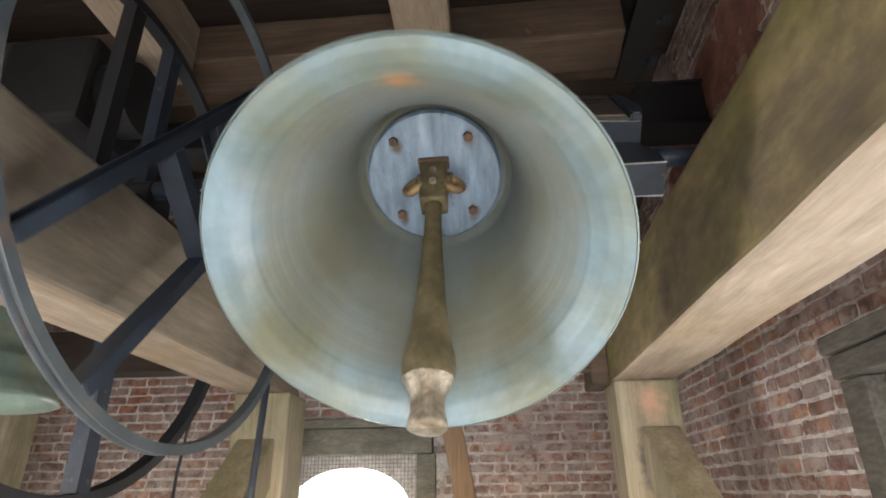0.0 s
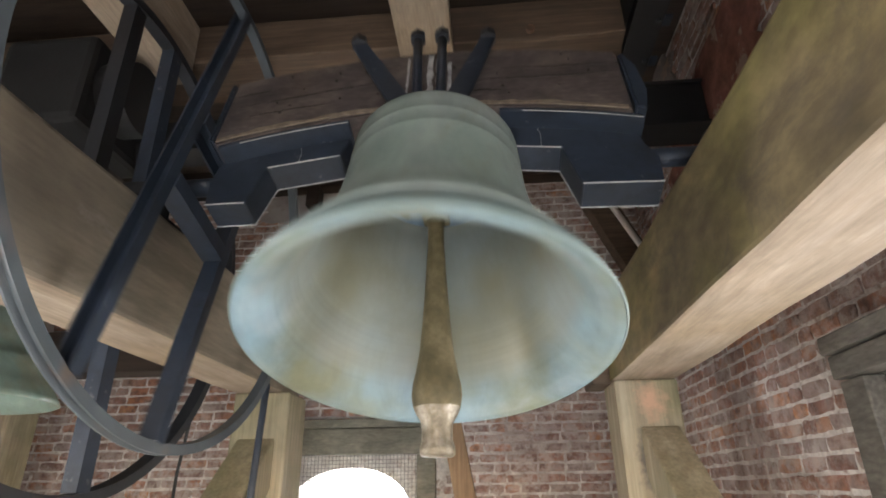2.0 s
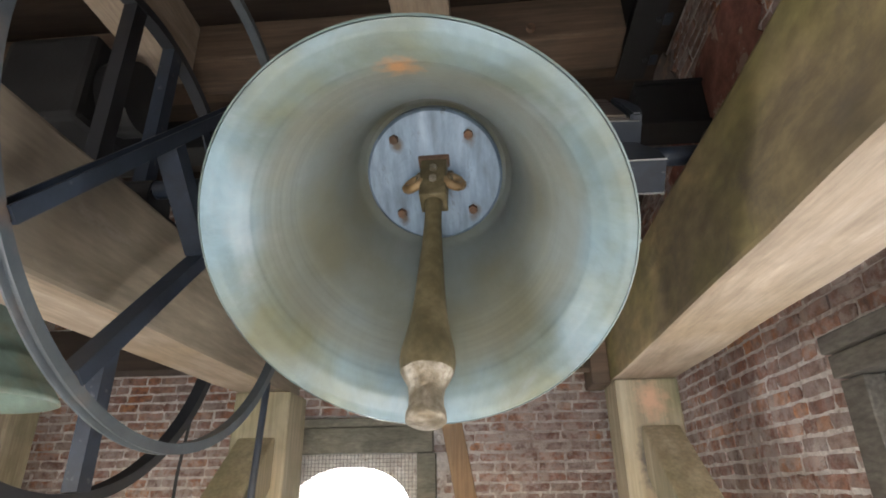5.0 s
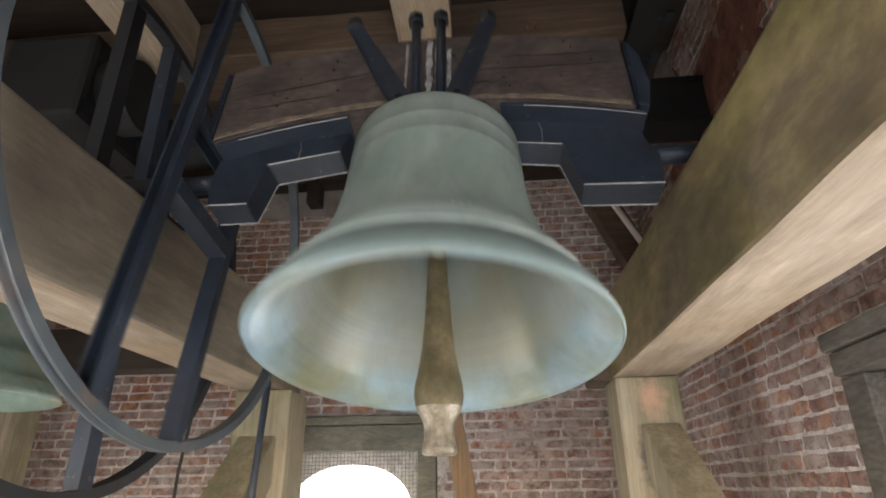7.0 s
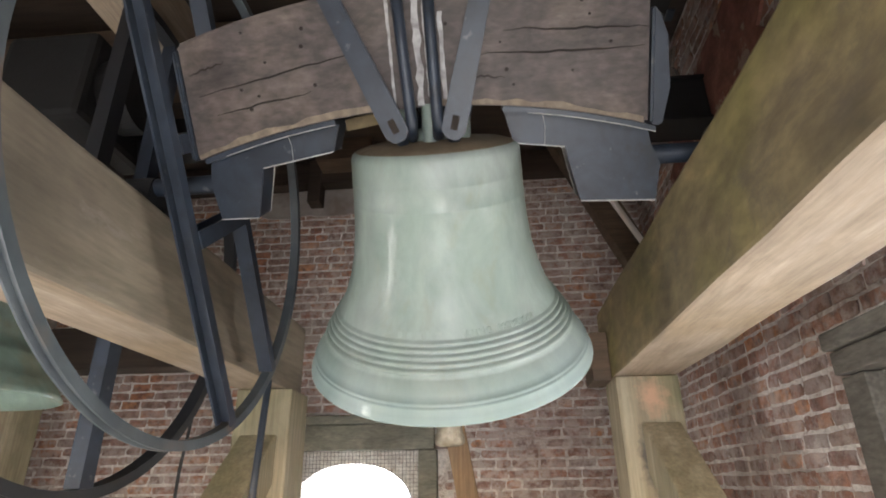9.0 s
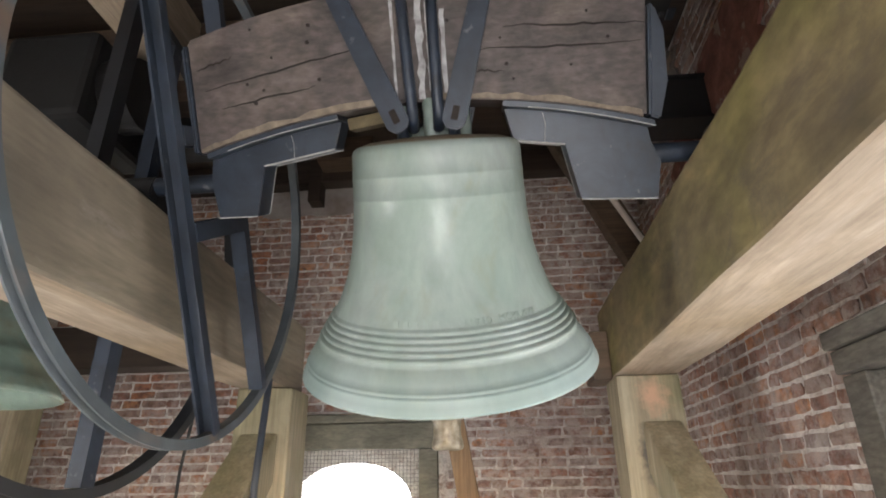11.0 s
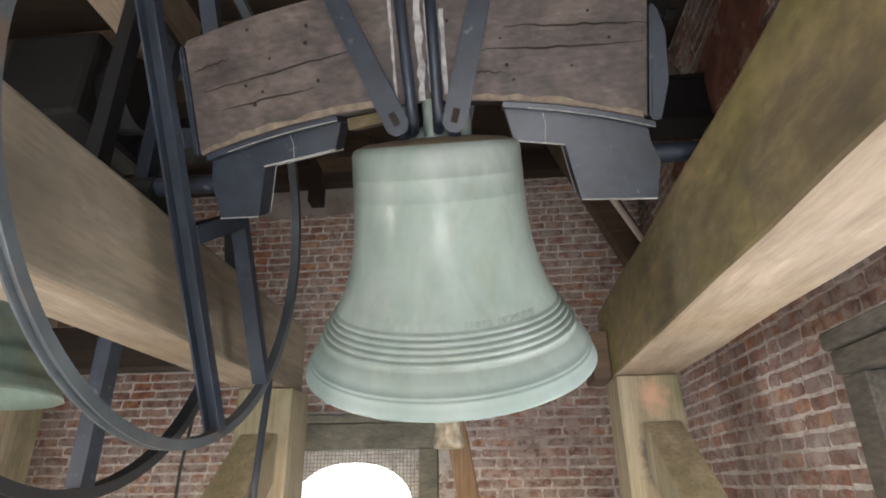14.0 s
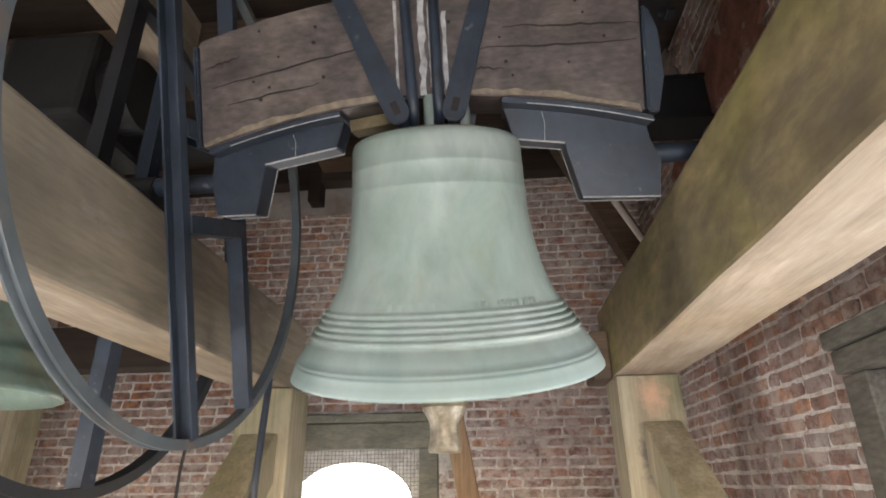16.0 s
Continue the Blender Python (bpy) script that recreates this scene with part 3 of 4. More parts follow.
# inner plate with the clapper hanger
part("inner_plate", lathe([(0.0, -0.045), (0.179, -0.045), (0.186, -0.039), (0.186, -0.006)], 64), ZINC, body, "round blue-grey plate with rusty bolts")
plate_bolts = [(-0.10, -0.11), (0.10, -0.11), (0.10, 0.10), (-0.10, 0.10)]
for bx, by in plate_bolts:
    part("bolt", bolt((bx, by, -0.049), (0, 0, -1), 0.014, 0.02), RUST, body)

# crown loops
crown = part("crown", lathe([(0.0, 0.08), (0.07, 0.08), (0.075, 0.085), (0.06, 0.105), (0.03, 0.12), (0.0, 0.12)], 32), BRONZE, bell, "cast crown of the bell", smooth=True)
for cx, cy in ((0, -0.085), (0, 0.085), (-0.08, -0.03), (0.08, -0.03), (-0.08, 0.03), (0.08, 0.03)):
    pts = [(cx, cy, 0.04), (cx * 1.02, cy * 1.02, 0.12), (cx * 0.98, cy * 0.98, 0.17), (cx * 0.8, cy * 0.8, 0.20), (cx * 0.4, cy * 0.4, 0.21), (0, 0, 0.205)]
    part("crown_loop", tube(pts, 0.021, 12), BRONZE, crown, smooth=True)

# wooden headstock, arched underneath
def headstock_outline():
    low, high = [], []
    for i in range(25):
        x = -0.640 + 1.193 * i / 24
        low.append((x, 0.175 - 0.085 * ((x + 0.02) / 0.58) ** 2))
        high.append((x, 0.47 - 0.08 * ((x + 0.02) / 0.58) ** 2))
    return low + list(reversed(high))


head = part("headstock", extrude(headstock_outline(), -0.10, 0.10, 0.008), OLD_WOOD, bell, "arched old wooden headstock with cracks")


# cranked steel brackets under the headstock, with the gudgeons
def arch_low(x):
    return 0.175 - 0.085 * ((x + 0.02) / 0.58) ** 2


def plate_outline(s):
    if s > 0:
        pts = [(0.190, arch_low(0.19)), (0.217, 0.061), (0.354, 0.041), (0.394, -0.110), (0.598, -0.120), (0.606, -0.02), (0.580, 0.035), (0.566, 0.098)]
        xs = [0.54 - 0.05 * k for k in range(7)]
    else:
        pts = [(-0.250, arch_low(-0.25)), (-0.280, 0.072), (-0.489, 0.039), (-0.525, -0.103), (-0.640, -0.101), (-0.652, 0.0), (-0.640, 0.07)]
        xs = [-0.60 + 0.05 * k for k in range(7)]
    return pts + [(x, arch_low(x) - 0.001) for x in xs]


CHIP = material("chipped_paint_edge", [(0.24, 0.25, 0.25), (0.38, 0.38, 0.37), (0.50, 0.50, 0.48)], 40, rough=0.6, bump=0.2)
for s in (1, -1):
    o = plate_outline(s)
    holder = part("gudgeon_plate", extrude(o, -0.028, 0.062, 0.003), STEEL, bell, "blue-grey painted cranked steel bracket with chipped edges")
    xa, xb = (0.19, 0.575) if s > 0 else (-0.625, -0.25)
    xs = [xa + (xb - xa) * k / 12 for k in range(13)]
    part("flange", extrude([(x, arch_low(x) - 0.016) for x in xs] + [(x, arch_low(x) - 0.001) for x in reversed(xs)], -0.088, 0.088, 0.002), STEEL, holder)
    for a, b_ in ((o[1], o[2]), (o[3], o[4])):
        for y in (-0.028, 0.062):
            part("chipped_edge", tube([(a[0], y, a[1]), (b_[0], y, b_[1])], 0.0022, 6), CHIP, holder)
    xw = 0.30 if s > 0 else -0.40
    zw = o[1][1] + (o[2][1] - o[1][1]) * (xw - o[1][0]) / (o[2][0] - o[1][0])
    part("weld_seam", tube([(xw, -0.029, zw), (xw + 0.003, -0.029, (zw + arch_low(xw)) / 2), (xw - 0.003, -0.029, arch_low(xw) - 0.02)], 0.0008, 5), CHIP, holder)
    a, b_ = o[2], o[3]
    part("chipped_edge", tube([(a[0], 0.062, a[1]), (b_[0], 0.062, b_[1])], 0.0018, 6), CHIP, holder)
    part("chipped_edge", tube([(x, -0.088, arch_low(x) - 0.015) for x in xs[2:]], 0.0014, 6), CHIP, holder)
    part("end_cap", extrude([(0.556, arch_low(0.55)), (0.585, 0.085), (0.603, 0.18), (0.594, 0.30), (0.572, 0.36), (0.556, 0.37)] if s > 0 else
                            [(-0.638, 0.08), (-0.652, 0.08), (-0.652, 0.36), (-0.638, 0.37)], -0.108, 0.108, 0.006), STEEL, holder)
    g = bmesh.new()
    bmesh.ops.create_cone(g, cap_ends=True, segments=24, radius1=0.027, radius2=0.027, depth=0.22, matrix=pose(s * 0.69 if s > 0 else -0.72, 0, 0, 0, 90, 0))
    part("gudgeon", g, STEEL, holder, smooth=False)

# iron straps that hold the crown to the headstock: flat outer ones with a slotted end, round inner ones
def leaning(bm, side):
    """Straps stand off the wood at their foot and lie closer to it at the top."""
    for v in bm.verts:
        v.co.y += side * (0.034 - 0.085 * (v.co.z - 0.10))
    return bm


for side in (-1, 1):
    y = side * 0.116
    for (xa, za), (xb, zb) in (((-0.074, 0.108), (-0.255, 0.53)), ((0.062, 0.105), (0.170, 0.50))):
        d = Vector((xb - xa, 0, zb - za)).normalized()
        n_ = Vector((d.z, 0, -d.x))
        w0, w1 = 0.031, 0.024
        p, q = Vector((xa, 0, za)), Vector((xb, 0, zb))
        ol = [p + n_ * w0 * 0.5 - d * 0.012, p + n_ * w0 + d * 0.008, p + n_ * w0 + d * 0.06, q + n_ * w1, q - n_ * w1, p - n_ * w0 + d * 0.06, p - n_ * w0 + d * 0.008, p - n_ * w0 * 0.5 - d * 0.012]
        st = part("iron_strap", leaning(extrude([(v.x, v.z) for v in ol], y - 0.008, y + 0.008, 0.003), side), STEEL, bell, "flat iron strap with a slotted end")
        s0, s1 = p + d * 0.012, p + d * 0.048
        ol = [s0 + n_ * 0.009, s1 + n_ * 0.009, s1 - n_ * 0.009, s0 - n_ * 0.009]
        part("slot", leaning(extrude([(v.x, v.z) for v in ol], y + side * 0.0075 - 0.001, y + side * 0.0075 + 0.0015), side), CRACK, st)
        part("strap_nut", bolt((xb, y, zb + 0.012), (0, 0, 1), 0.028, 0.035), DARK_STEEL, st)
        part("hook", tube([(xa, y * 1.22, za + 0.03), (xa, y * 0.95, za - 0.01), (xa, y * 0.6, za - 0.045)], 0.016, 10), STEEL, st)
    for xa, xb in ((-0.040, -0.058), (0.026, 0.022)):
        rod = part("iron_rod", leaning(tube([(xa - 0.004, y * 0.7, 0.10), (xa, y * 0.96, 0.135), (xa, y, 0.16), ((xa + xb) / 2, y, 0.33), (xb, y, 0.53)], 0.0145, 12), side), STEEL, bell, "round iron rod with a nut", smooth=True)
        part("rod_nut", bolt((xb, y, 0.54), (0, 0, 1), 0.027, 0.035), DARK_STEEL, rod)

# rope wheel
WX = -0.677
rim = part("wheel_rim", hoop(WX, 0.738, 0.032, 0.026, 120), RIM_PAINT, bell, "grey steel rim of the rope wheel")
for y in (-0.15, 0.15):
    zt = math.sqrt(0.71 ** 2 - y * y)
    part("wheel_spoke", channel((WX, y, -zt), (WX, y, zt), 0.05, 0.035, 0.006, (0, -1 if y < 0 else 1, 0)), STEEL, bell, "steel channel spoke")
for z in (-0.155, 0.155):
    part("wheel_bracket", channel((WX, -0.15, z), (WX, 0.15, z), 0.06, 0.05, 0.006, (0, 0, 1 if z < 0 else -1)), STEEL, bell, "short steel cross bracket")

# clapper
CLX, CLZ = 0.003, -0.085
clapper = part("clapper", lathe([(0.0, 0.0), (0.022, -0.009), (0.024, -0.085), (0.021, -0.113), (0.0215, -0.161), (0.025, -0.227), (0.030, -0.302), (0.035, -0.378), (0.041, -0.440), (0.050, -0.490),
                               (0.057, -0.520), (0.059, -0.545), (0.055, -0.570)], 28), IRON, bell,
               "heavy brown iron clapper with bright worn ball", smooth=True)
clapper.location = (CLX, 0.0, CLZ)
ball = lathe([(0.055, -0.570), (0.047, -0.588), (0.038, -0.603), (0.035, -0.620), (0.0355, -0.642), (0.040, -0.657), (0.041, -0.671), (0.036, -0.676), (0.0, -0.678)], 28)
for v in ball.verts:
    v.co += noise.noise_vector(v.co * 26) * 0.0022
part("clapper_ball", ball, BRIGHT_IRON, clapper, "worn bright iron striking ball", smooth=True)
part("hanger_block", box(-0.035, 0.035, -0.034, 0.034, -0.085, 0.055, 0.005), IRON, clapper, "bolted hanger block")
part("hanger_cap", box(-0.042, 0.042, -0.038, 0.038, 0.046, 0.062, 0.004), RUST, clapper)
for z in (0.01, -0.03):
    part("hanger_bolt", bolt((0.0, -0.038, z), (0, -1, 0), 0.011, 0.012), BRIGHT_IRON, clapper)
hanger = part("clapper_hanger", box(CLX - 0.05, CLX + 0.05, -0.014, 0.014, -0.09, -0.028, 0.006), IRON, bell, "iron eye of the clapper")
for s in (-1, 1):
    pts = [(CLX + s * (0.052 + 0.022 * math.cos(a)), 0.01 * math.cos(a), -0.105 + 0.034 * math.sin(a)) for a in [2 * math.pi * i / 16 for i in range(17)]]
    part("hanger_ring", tube(pts, 0.012, 8), BRASSY, hanger, smooth=True)

part("packing_wedge", bar((-0.245, 0.045, 0.138), (-0.10, 0.045, 0.156), 0.09, 0.034, (0, 0, 1), 0.004, 3, 0.003), OAK_GREEN, head, "yellowish wooden packing wedge")

# pale worn arris along the arch, and runs of old white paint between the rods
xs = [-0.63 + 1.17 * k / 30 for k in range(31)]
rng = random.Random(5)
for k0, k1 in ((0, 13), (17, 30)):
    seg = xs[k0:k1 + 1]
    part("worn_arris", extrude([(x, arch_low(x) + 0.002) for x in seg] + [(x, arch_low(x) + rng.uniform(0.010, 0.022)) for x in reversed(seg)], -0.1018, -0.0975), PALE_WOOD, head, "pale worn edge of the headstock")
for x, za, zb, w in ((-0.083, 0.19, 0.44, 0.005), (-0.052, 0.17, 0.42, 0.007), (-0.014, 0.18, 0.45, 0.012), (0.008, 0.20, 0.43, 0.006), (0.046, 0.19, 0.40, 0.008)):
    k = 12
    left = [(x - w * rng.uniform(0.4, 1.0), za + (zb - za) * i / k) for i in range(k + 1)]
    right = [(x + w * rng.uniform(0.4, 1.0), za + (zb - za) * i / k) for i in range(k + 1)]
    part("paint_run", extrude(left + list(reversed(right)), -0.1016, -0.0975), PAINT_RUN, head)

# cracks in the headstock
random.seed(11)
for xa, xb, z0, dz in ((-0.60, -0.14, 0.245, 0.085), (0.13, 0.54, 0.292, -0.012), (-0.56, -0.30, 0.195, 0.04), (0.08, 0.2, 0.245, -0.012), (0.20, 0.55, 0.345, -0.02), (-0.62, -0.52, 0.30, 0.025)):
    bm = bmesh.new()
    k = 14
    up, dn = [], []
    for i in range(k + 1):
        s = i / k
        x, z = xa + (xb - xa) * s, z0 + dz * s + random.uniform(-0.003, 0.003)
        w = 0.0022 * math.sin(math.pi * min(max(s, 0.04), 0.96)) + 0.0004
        up.append((x, z + w))
        dn.append((x, z - w))
    ol = up + list(reversed(dn))
    part("crack", extrude(ol, -0.1012, -0.0985), CRACK, head)
for i in range(22):
    x, z = random.uniform(-0.5, 0.5), random.uniform(0.2, 0.4)
    part("nail_hole", bolt((x, -0.1005, z), (0, -1, 0), random.uniform(0.003, 0.006), 0.0025, 8), CRACK, head)


# raised inscription round the bell
def bell_radius(z):
    for (ra, za), (rb, zb) in zip(OUT, OUT[1:]):
        if zb <= z <= za and za > zb:
            return ra + (rb - ra) * (za - z) / (za - zb)
    return 0.25


def inscription(text, z, size, a0, squeeze=1.0):
    """Letters bent round the bell, starting at the azimuth a0 (degrees from -y towards +x)."""
    cu = bpy.data.curves.new("letters", "FONT")
    cu.body, cu.size, cu.extrude, cu.space_character = text, size, 0.0018, 1.12
    tmp = bpy.data.objects.new("letters", cu)
    scene.collection.objects.link(tmp)
    me = bpy.data.meshes.new_from_object(tmp.evaluated_get(bpy.context.evaluated_depsgraph_get()))
    bpy.data.objects.remove(tmp)
    bm = bmesh.new()
    bm.from_mesh(me)
    for v in bm.verts:
        zl = z + v.co.y
        r = bell_radius(zl) + 0.0004 + v.co.z
        a = radians(a0) + v.co.x * squeeze / bell_radius(z)
        v.co = Vector((r * math.sin(a), -r * math.cos(a), zl))
    return bm


part("inscription", inscription("ANNO  MCMLXXII  .", -0.376, 0.023, 12), BRONZE, body, "raised letters on the bell's waist")
for k in range(5):
    a = -18 + k * 4.6
    r = bell_radius(-0.367) + 0.0003
    part("letter_bar", turned(box(-0.007, 0.007, -0.0004, 0.0004, -0.0085, 0.0085), pose(r * math.sin(radians(a)), -r * math.cos(radians(a)), -0.367, -24, 0, a)), BRONZE, body)
# ---- bearings on the beams ----
def bearing(x, y, name="bearing_block"):
    e = empty(name, (x, y, ZT), "dark painted bearing block bolted to the beam", "bearing", "bell bearings")
    part("base", box(-0.07, 0.07, -0.13, 0.13, 0.0, 0.03, 0.004), BLACK, e)
    ol = [(-0.062, 0.03), (0.062, 0.03)] + [(0.058 * math.cos(a), 0.083 + 0.05 * math.sin(a)) for a in [math.pi * i / 12 for i in range(13)]]
    part("housing", turned(extrude(ol, -0.055, 0.055, 0.004), pose(0, 0, 0, 0, 0, 90)), BLACK, e)
    for s in (-1, 1):
        part("bolt", bolt((0, s * 0.105, 0.036), (0, 0, 1), 0.014, 0.016), STEEL, e)


bearing(0.655, 1.331)
bearing(-1.02, 1.433)

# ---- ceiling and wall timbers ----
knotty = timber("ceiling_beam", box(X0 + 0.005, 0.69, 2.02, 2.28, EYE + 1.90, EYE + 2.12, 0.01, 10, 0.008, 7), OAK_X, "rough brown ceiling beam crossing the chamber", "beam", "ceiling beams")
part("bolt_head", bolt((0.260, 2.008, EYE + 1.940), (0, -1, 0), 0.022, 0.02, 10), RUST, knotty, "rusty bolt head in the ceiling beam")
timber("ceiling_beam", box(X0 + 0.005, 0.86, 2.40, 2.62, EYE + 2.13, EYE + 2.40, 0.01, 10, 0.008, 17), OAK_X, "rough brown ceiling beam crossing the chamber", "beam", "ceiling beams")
timber("ceiling_joist", box(-0.335, -0.095, Y0 + 0.005, 2.20, EYE + 1.80, EYE + 1.897, 0.008, 8, 0.004, 8), OAK_Y, "pale yellow ceiling joist above the bell", "joist", "ceiling joists")
timber("ceiling_joist", box(-1.50, -1.33, Y0 + 0.005, 2.015, EYE + 1.76, EYE + 2.10, 0.01, 8, 0.006, 9), OAK_Y, "pale ceiling joist with torn lime wash", "joist", "ceiling joists")
timber("loft_floor", box(X0 + 0.005, X1 - 0.005, Y0 + 0.005, Y1 - 0.005, EYE + 2.42, EYE + 2.47), DARK_WOOD, "dark boarded floor of the loft above", "floor")
timber("wall_plate", box(X0 + 0.005, X1 - 0.005, 3.80, 3.94, EYE + 2.22, EYE + 2.41, 0.01, 10, 0.006, 10), DARK_WOOD, "dark timber wall plate along the back wall", "beam")
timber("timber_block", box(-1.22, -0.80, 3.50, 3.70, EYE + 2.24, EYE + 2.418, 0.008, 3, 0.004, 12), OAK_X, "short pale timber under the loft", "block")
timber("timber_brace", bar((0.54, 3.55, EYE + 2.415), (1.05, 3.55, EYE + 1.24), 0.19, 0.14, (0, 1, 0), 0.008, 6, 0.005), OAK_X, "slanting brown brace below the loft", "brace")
timber("stud", box(-1.36, -1.26, 3.78, 3.91, EYE + 2.05, EYE + 2.415, 0.006), DARK_WOOD, "thin dark upright against the back wall", "stud")
timber("pole", tube([(0.70, 3.05, EYE + 1.68), (1.10, 3.05, EYE + 0.86)], 0.018, 12), WHITE, "thin off-white pole leaning to the wall", "pole")
timber("leaning_plank", bar((-0.275, 3.3, EYE + 0.62), (0.12, 3.3, EYE - 1.6), 0.115, 0.05, (0, 1, 0), 0.004, 6, 0.003), PLANK, "pale plank leaning behind the bell", "plank")
timber("corbel", box(0.43, 0.508, 2.46, 2.66, ZB - 0.01, ZB + 0.2, 0.008), OAK_X, "short wooden corbel beside the post", "corbel")
timber("peg", tube([(0.34, 2.5, EYE + 0.475), (0.515, 2.5, EYE + 0.472)], 0.013, 12), OAK_X, "wooden peg through the corbel", "peg")

# ---- neighbour bell and its wheel ----
B2 = (-1.93, 1.62, EYE + 0.83)
bell2 = empty("church_bell", B2, "smaller green bronze bell hanging still beside a steel wheel", "bell")
prof2 = [(0.0, 0.03), (0.19, 0.03), (0.20, 0.01), (0.215, -0.08), (0.235, -0.16), (0.262, -0.24), (0.290, -0.31), (0.306, -0.35), (0.312, -0.352), (0.316, -0.362), (0.320, -0.364),
         (0.324, -0.376), (0.345, -0.42), (0.355, -0.45), (0.361, -0.452), (0.365, -0.464), (0.385, -0.495), (0.395, -0.515), (0.385, -0.52), (0.33, -0.47), (0.26, -0.36), (0.2, -0.2), (0.19, -0.02), (0.0, -0.01)]
GREENER = material("teal_bronze", [(0.17, 0.245, 0.205), (0.21, 0.29, 0.25), (0.25, 0.33, 0.29)], 4, rough=0.5, bump=0.05, stain=(0.25, 0.25, 0.17), stain_scale=5, mottle=0.2, coat=0.2)
part("bell_body", turned(lathe(prof2, 96), pose(-0.06, 0.28, 0.01)), GREENER, bell2, "teal green bell with moulded rings", smooth=True)
part("headstock", box(-0.5, 0.5, 0.10, 0.40, 0.03, 0.34, 0.01, 4, 0.004), OLD_WOOD, bell2)
part("axle", tube([(-0.62, 0, 0), (0.79, 0, 0)], 0.03, 16), BLACK, bell2)
# rim and upper spoke: shade under the loft put into a near-black colour
part("wheel_rim", turned(hoop(0.70, 0.86, 0.05, 0.035, 110), pose(0, 0, 0)), DARK_STEEL, bell2, "steel rim of the rope wheel, coloured dark for shade")
for y, zl, pm in ((-0.19, 0.0, DARK_STEEL), (0.06, -0.82, STEEL)):
    zt = math.sqrt(0.825 ** 2 - y * y)
    part("wheel_spoke", channel((0.70, y, zl), (0.70, y, zt), 0.05, 0.06, 0.006, (0, 1, 0)), pm, bell2, "steel channel spoke")

# ---- left side: motor, steel beam, posts, cables ----
timber("steel_beam", box(X0 + 0.005, -1.12, 2.18, 2.34, EYE + 1.52, EYE + 1.68, 0.006), BLACK, "black painted steel beam across the chamber", "beam")
motor = empty("ringing_motor", (-1.72, 1.95, EYE + 1.36), "black electric ringing motor on the steel beam", "motor")
part("housing", box(-0.24, 0.16, -0.26, 0.225, 0.0, 0.42, 0.03), BLACK, motor)
g = bmesh.new()
bmesh.ops.create_cone(g, cap_ends=True, segments=32, radius1=0.16, radius2=0.16, depth=0.12, matrix=pose(0.22, -0.06, 0.22, 0, 90, 0))
part("drum", g, BLACK, motor)
part("drive_arm", bar((0.2, 0.1, 0.1), (0.24, 0.2, -0.35), 0.06, 0.03, (1, 0, 0)), BLACK, motor)
timber("side_post", box(-2.74, -2.46, 2.8, 3.0, 0.0, EYE + 0.45, 0.01, 6, 0.004, 14), OAK_Z, "pale oak post below the smaller bell", "post")
timber("tie_beam", box(X0 + 0.005, -1.55, 2.92, 3.10, EYE + 0.62, EYE + 0.86, 0.01, 6, 0.005, 15), DARK_WOOD, "dark brown tie beam behind the small bell", "beam")
timber("cable", tube([(-1.69, 3.2, EYE + 0.72), (-1.70, 3.2, EYE + 0.45), (-1.735, 3.2, EYE + 0.1), (-1.75, 3.2, 0.0)], 0.009, 8), ROPE, "dark cable hanging before the brick wall", "cable")
timber("conduit", tube([(-0.904, 2.26, ZB - 0.002), (-0.904, 2.22, EYE + 0.02), (-0.904, 2.20, 0.0)], 0.014, 10), STEEL, "grey conduit running down the post", "conduit")

# ---- right side: steel at the wall ----
sb = empty("steel_bracket", (0.98, 2.48, EYE + 1.635), "black steel beam built into the brick wall", "beam")
part("web", box(-0.18, 0.225, -0.08, 0.08, 0.018, 0.242, 0.004), BLACK, sb)
for z in (0.0, 0.245):
    part("flange", box(-0.18, 0.225, -0.10, 0.10, z, z + 0.016, 0.003), BLACK, sb)
girder = empty("steel_girder", (0.775, 0, EYE + 1.912), "black steel girder carrying the loft, with bolted tabs", "beam")
part("web", box(-0.006, 0.006, Y0 + 0.01, 2.385, 0.016, 0.234), BLACK, girder)
for z in (0.0, 0.235):
    part("flange", box(-0.07, 0.07, Y0 + 0.01, 2.385, z, z + 0.015, 0.003), BLACK, girder)
for y in (1.72, 1.98, 2.24):
    part("tab", box(0.066, 0.10, y - 0.03, y + 0.03, -0.012, 0.0, 0.002), STEEL, girder, "small grey bolted tab")
    part("bolt", bolt((0.045, y, -0.006), (0, 0, -1), 0.013, 0.014), DARK_STEEL, girder)

tagged(part("backdrop", box(-9, 9, 14, 14.1, -12, 14), GLOW), "overexposed white daylight outside the window", "sky", kind="structure")


def plaster(u0, u1, z0, z1, seed, m):
    """A torn remnant of old plaster on a wall, irregular outline, 14 mm thick."""
    rng = random.Random(seed)
    ol = []
    for i in range(36):
        a = 2 * math.pi * i / 36
        ca, sa = math.cos(a), math.sin(a)
        k = 1 / max(abs(ca), abs(sa)) * rng.uniform(0.8, 1.0)
        ol.append(((u0 + u1) / 2 + (u1 - u0) / 2 * ca * k, (z0 + z1) / 2 + (z1 - z0) / 2 * sa * k))
    return turned(extrude(ol, -0.016, -0.001), m)


OLD_PLASTER = material("old_grey_plaster", [(0.30, 0.265, 0.25), (0.37, 0.335, 0.32), (0.43, 0.395, 0.38)], 5, rough=0.9, bump=0.2, fine=50, stain=(0.24, 0.2, 0.18), stain_scale=4)
structure("plaster_back", plaster(-1.80, -0.62, EYE + 1.98, EYE + 2.24, 4, pose(0, Y1 - 0.012, 0)), OLD_PLASTER, "grey plaster remnant on the back wall")

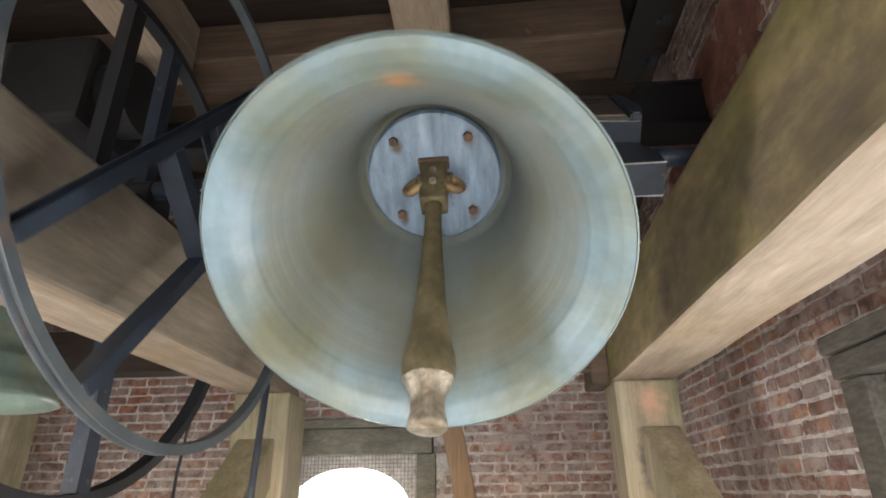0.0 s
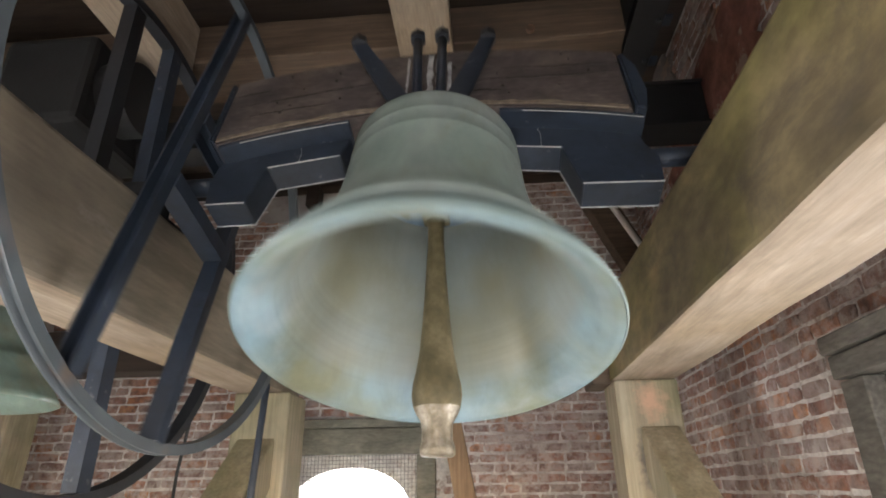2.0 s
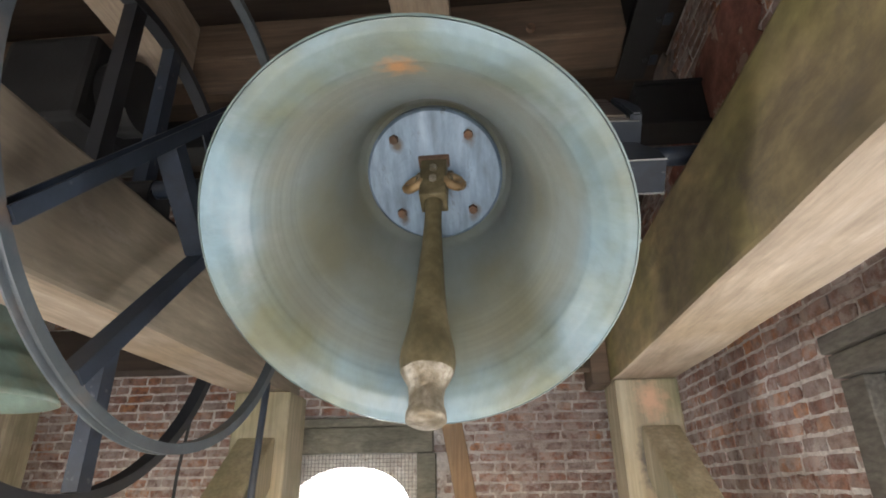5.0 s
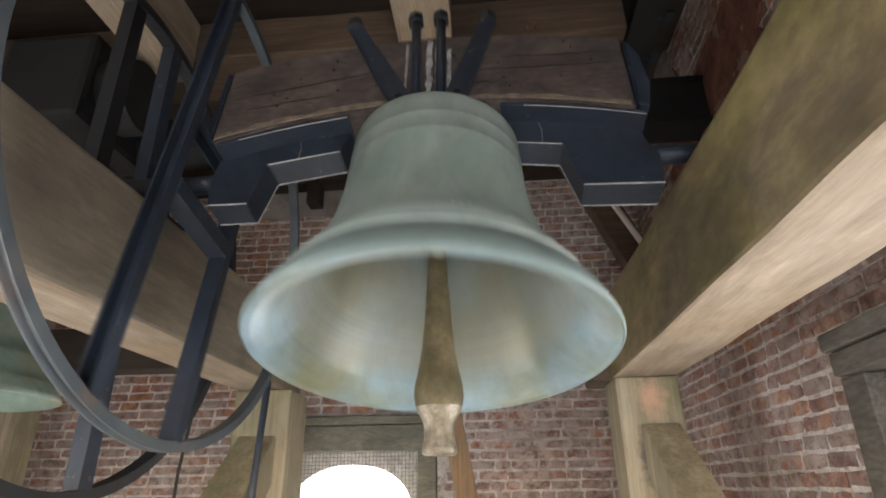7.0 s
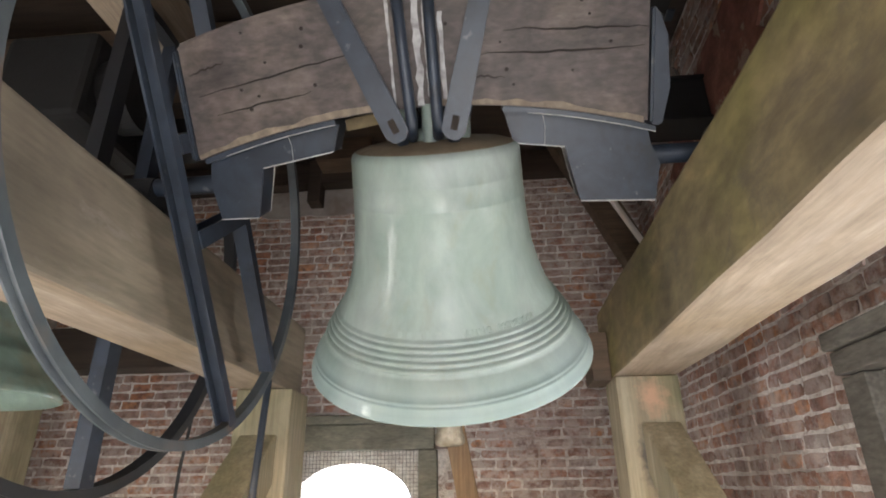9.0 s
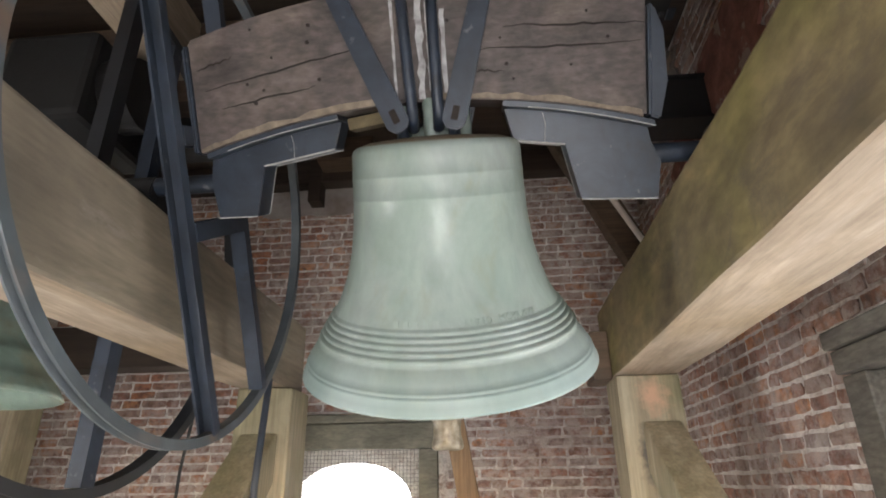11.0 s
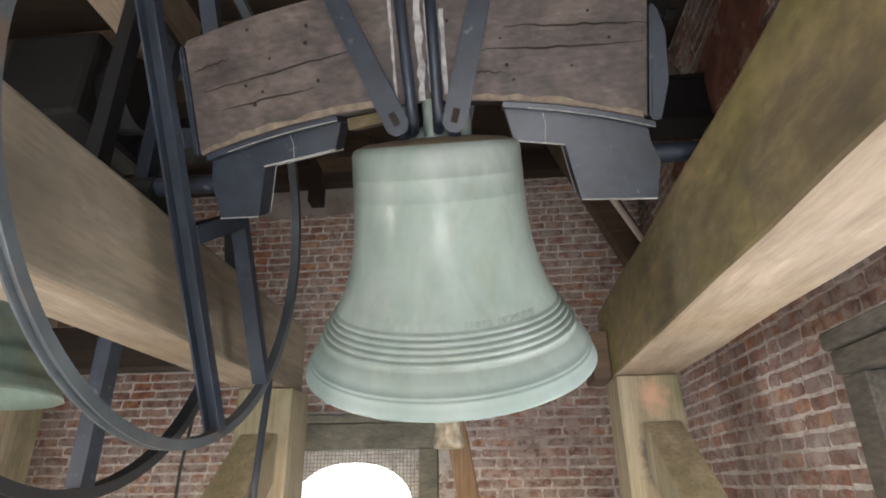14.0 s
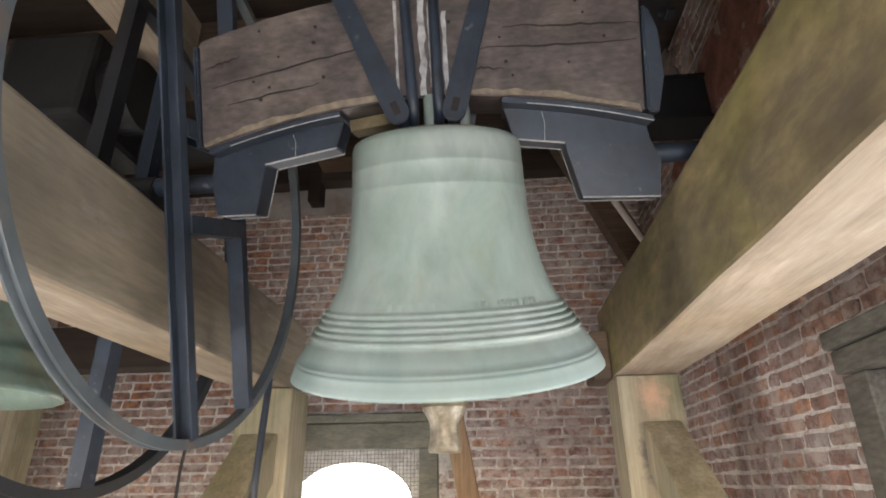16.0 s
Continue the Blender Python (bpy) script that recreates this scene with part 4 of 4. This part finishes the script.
# ---- bricks ----
def brick_mesh(length, height, seed):
    """One worn brick, its face towards -y, centred."""
    rng = random.Random(seed)
    bm = bmesh.new()
    nx, nz = 3, 2
    front = []
    for k in range(nz + 1):
        row = []
        for i in range(nx + 1):
            u, w = i / nx, k / nz
            edge = i in (0, nx) or k in (0, nz)
            x = (u - 0.5) * length + (rng.uniform(-0.006, 0.006) if edge else 0)
            z = (w - 0.5) * height + (rng.uniform(-0.004, 0.004) if edge else 0)
            y = rng.uniform(0.0, 0.003) + (0.0015 if edge else 0)
            if i in (0, nx) and k in (0, nz):
                x *= 0.985
                z *= 0.96
                y += 0.0015
            row.append(bm.verts.new((x, y, z)))
        front.append(row)
    for k in range(nz):
        for i in range(nx):
            bm.faces.new((front[k][i], front[k][i + 1], front[k + 1][i + 1], front[k + 1][i]))
    ring = front[0][:] + [r[-1] for r in front[1:]] + list(reversed(front[-1][:-1])) + [r[0] for r in reversed(front[1:-1])]
    back = [bm.verts.new((v.co.x * 1.01, 0.03, v.co.z * 1.03)) for v in ring]
    k = len(ring)
    for i in range(k):
        j = (i + 1) % k
        bm.faces.new((ring[j], ring[i], back[i], back[j]))
    return bm


HEIGHT, COURSE = 0.0475, 0.0622
LENGTHS = (0.172, 0.182, 0.165, 0.085, 0.09, 0.13)
VARIANTS = []
for li, ln in enumerate(LENGTHS):
    for s in range(5):
        me = bpy.data.meshes.new("brick")
        bm = brick_mesh(ln, HEIGHT, li * 10 + s)
        bm.to_mesh(me)
        bm.free()
        me.materials.append(BRICK)
        VARIANTS.append((ln, me))


def brick_field(wall, m, u0, u1, z0, z1, holes, near, seed):
    """Courses of bricks on a wall: m takes (along, out of the wall, up) to the room; those inside near are pieces of their own."""
    rng = random.Random(seed)
    singles, verts, faces = 0, [], []
    k = 0
    z = z0 + HEIGHT / 2
    while z < z1:
        u = u0 - rng.uniform(0, 0.12)
        while u < u1:
            ln, me = VARIANTS[rng.randrange(len(VARIANTS))] if k % 2 == 0 else VARIANTS[rng.choice((0, 1, 2, 3, 5, 6, 10, 11, 15, 20))]
            c = u + ln / 2
            u += ln + rng.uniform(0.010, 0.018)
            if any(a - 0.03 < c < b + 0.03 and lo < z < hi for a, b, lo, hi in holes):
                continue
            out = rng.uniform(0.001, 0.009)
            mm = m @ pose(c, -out - 0.004, z + rng.uniform(-0.002, 0.002), rng.uniform(-0.8, 0.8), rng.uniform(-0.9, 0.9), rng.uniform(-0.8, 0.8))
            if near[0] < c < near[1] and near[2] < z < near[3] and singles < 300:
                ob = new("brick", me)
                ob.parent = wall
                ob.matrix_local = mm
                singles += 1
            else:
                o = len(verts)
                verts.extend([tuple(mm @ v.co) for v in me.vertices])
                faces.extend([tuple(o + i for i in p.vertices) for p in me.polygons])
        z += COURSE
        k += 1
    me = bpy.data.meshes.new("far_bricks")
    me.from_pydata(verts, [], faces)
    me.materials.append(BRICK_REST)
    ob = new("far_bricks", me)
    ob.parent = wall
    ob["kind"] = "stuff"


brick_field(wall_back, pose(0, Y1, 0), X0, X1, EYE - 0.45, EYE + 2.4, [(-1.50, -0.39, 0, EYE + 0.44)], (-0.42, 0.75, EYE - 0.1, EYE + 1.6), 3)
MR = Matrix(((0, 1, 0, X1), (-1, 0, 0, 0), (0, 0, 1, 0), (0, 0, 0, 1)))
brick_field(wall_right, MR, -Y1, -0.3, EYE - 0.45, EYE + 2.4, [(-1.83, -0.72, 0, EYE + 0.42)], (-3.5, -1.9, EYE - 0.1, EYE + 0.75), 5)

SOOTY_PLASTER = material("sooty_brown_plaster", [(0.13, 0.10, 0.088), (0.185, 0.15, 0.135), (0.24, 0.20, 0.18)], 5, rough=0.9, bump=0.25, fine=50, mottle=0.3, mottle_scale=4,
                         wear=(0.30, 0.22, 0.16), wear_at=(0.55, 0.60), wear_scale=5)
RED_WASH = material("red_lime_wash", [(0.14, 0.055, 0.042), (0.21, 0.085, 0.062), (0.28, 0.125, 0.095)], 9, rough=0.92, bump=0.4, fine=45, mottle=0.35, mottle_scale=10,
                    wear=(0.33, 0.25, 0.205), wear_at=(0.57, 0.61), wear_scale=6)
SIDE = Matrix.Translation((-0.016, 0, 0)) @ MR
structure("plaster_side", plaster(-3.90, -2.62, EYE + 1.85, EYE + 2.44, 9, SIDE), SOOTY_PLASTER, "sooty brown plaster remnant on the side wall")
structure("wash_side", plaster(-3.10, -1.75, EYE + 1.36, EYE + 2.05, 21, Matrix.Translation((-0.010, 0, 0)) @ MR), RED_WASH, "flaking red wash over the bricks of the side wall")


# ---- motion ----
KA = ([0, 2.4, 4.2, 5.2, 6.5, 7.5, 8.3, 9, 10, 12.5, 16], [0.7295, 0.725, 0.785, 0.74, 0.715, 0.735, 0.70, 0.66, 0.6438, 0.565, 0.48])
KF = ([0, 2.5, 4.2, 6.5, 9, 11.3, 13.5, 16], [0.2604, 6.4211, 10.6953, 16.3836, 22.5016, 28.26, 33.74, 39.92])


def swing(t):
    """The bell hangs a little out of plumb, so it swings wider away from the room's front."""
    return float(1.09 * np.interp(t, *KA) * math.cos(np.interp(t, *KF)) - 0.055)


def motions():
    times = [i / 10 for i in range(161)]
    walk(bell, [(t, pose(*PIVOT, -math.degrees(swing(t)), 0, AXIS_YAW)) for t in times])
    rows = []
    for t in times:
        a = math.degrees(swing(t))
        rel = 29.5 * math.tanh(a / 29.5) if abs(a) > 1e-6 else 0.0
        rows.append((t, pose(CLX, 0, CLZ, rel, 0, 0)))
    walk(clapper, rows)


motions()
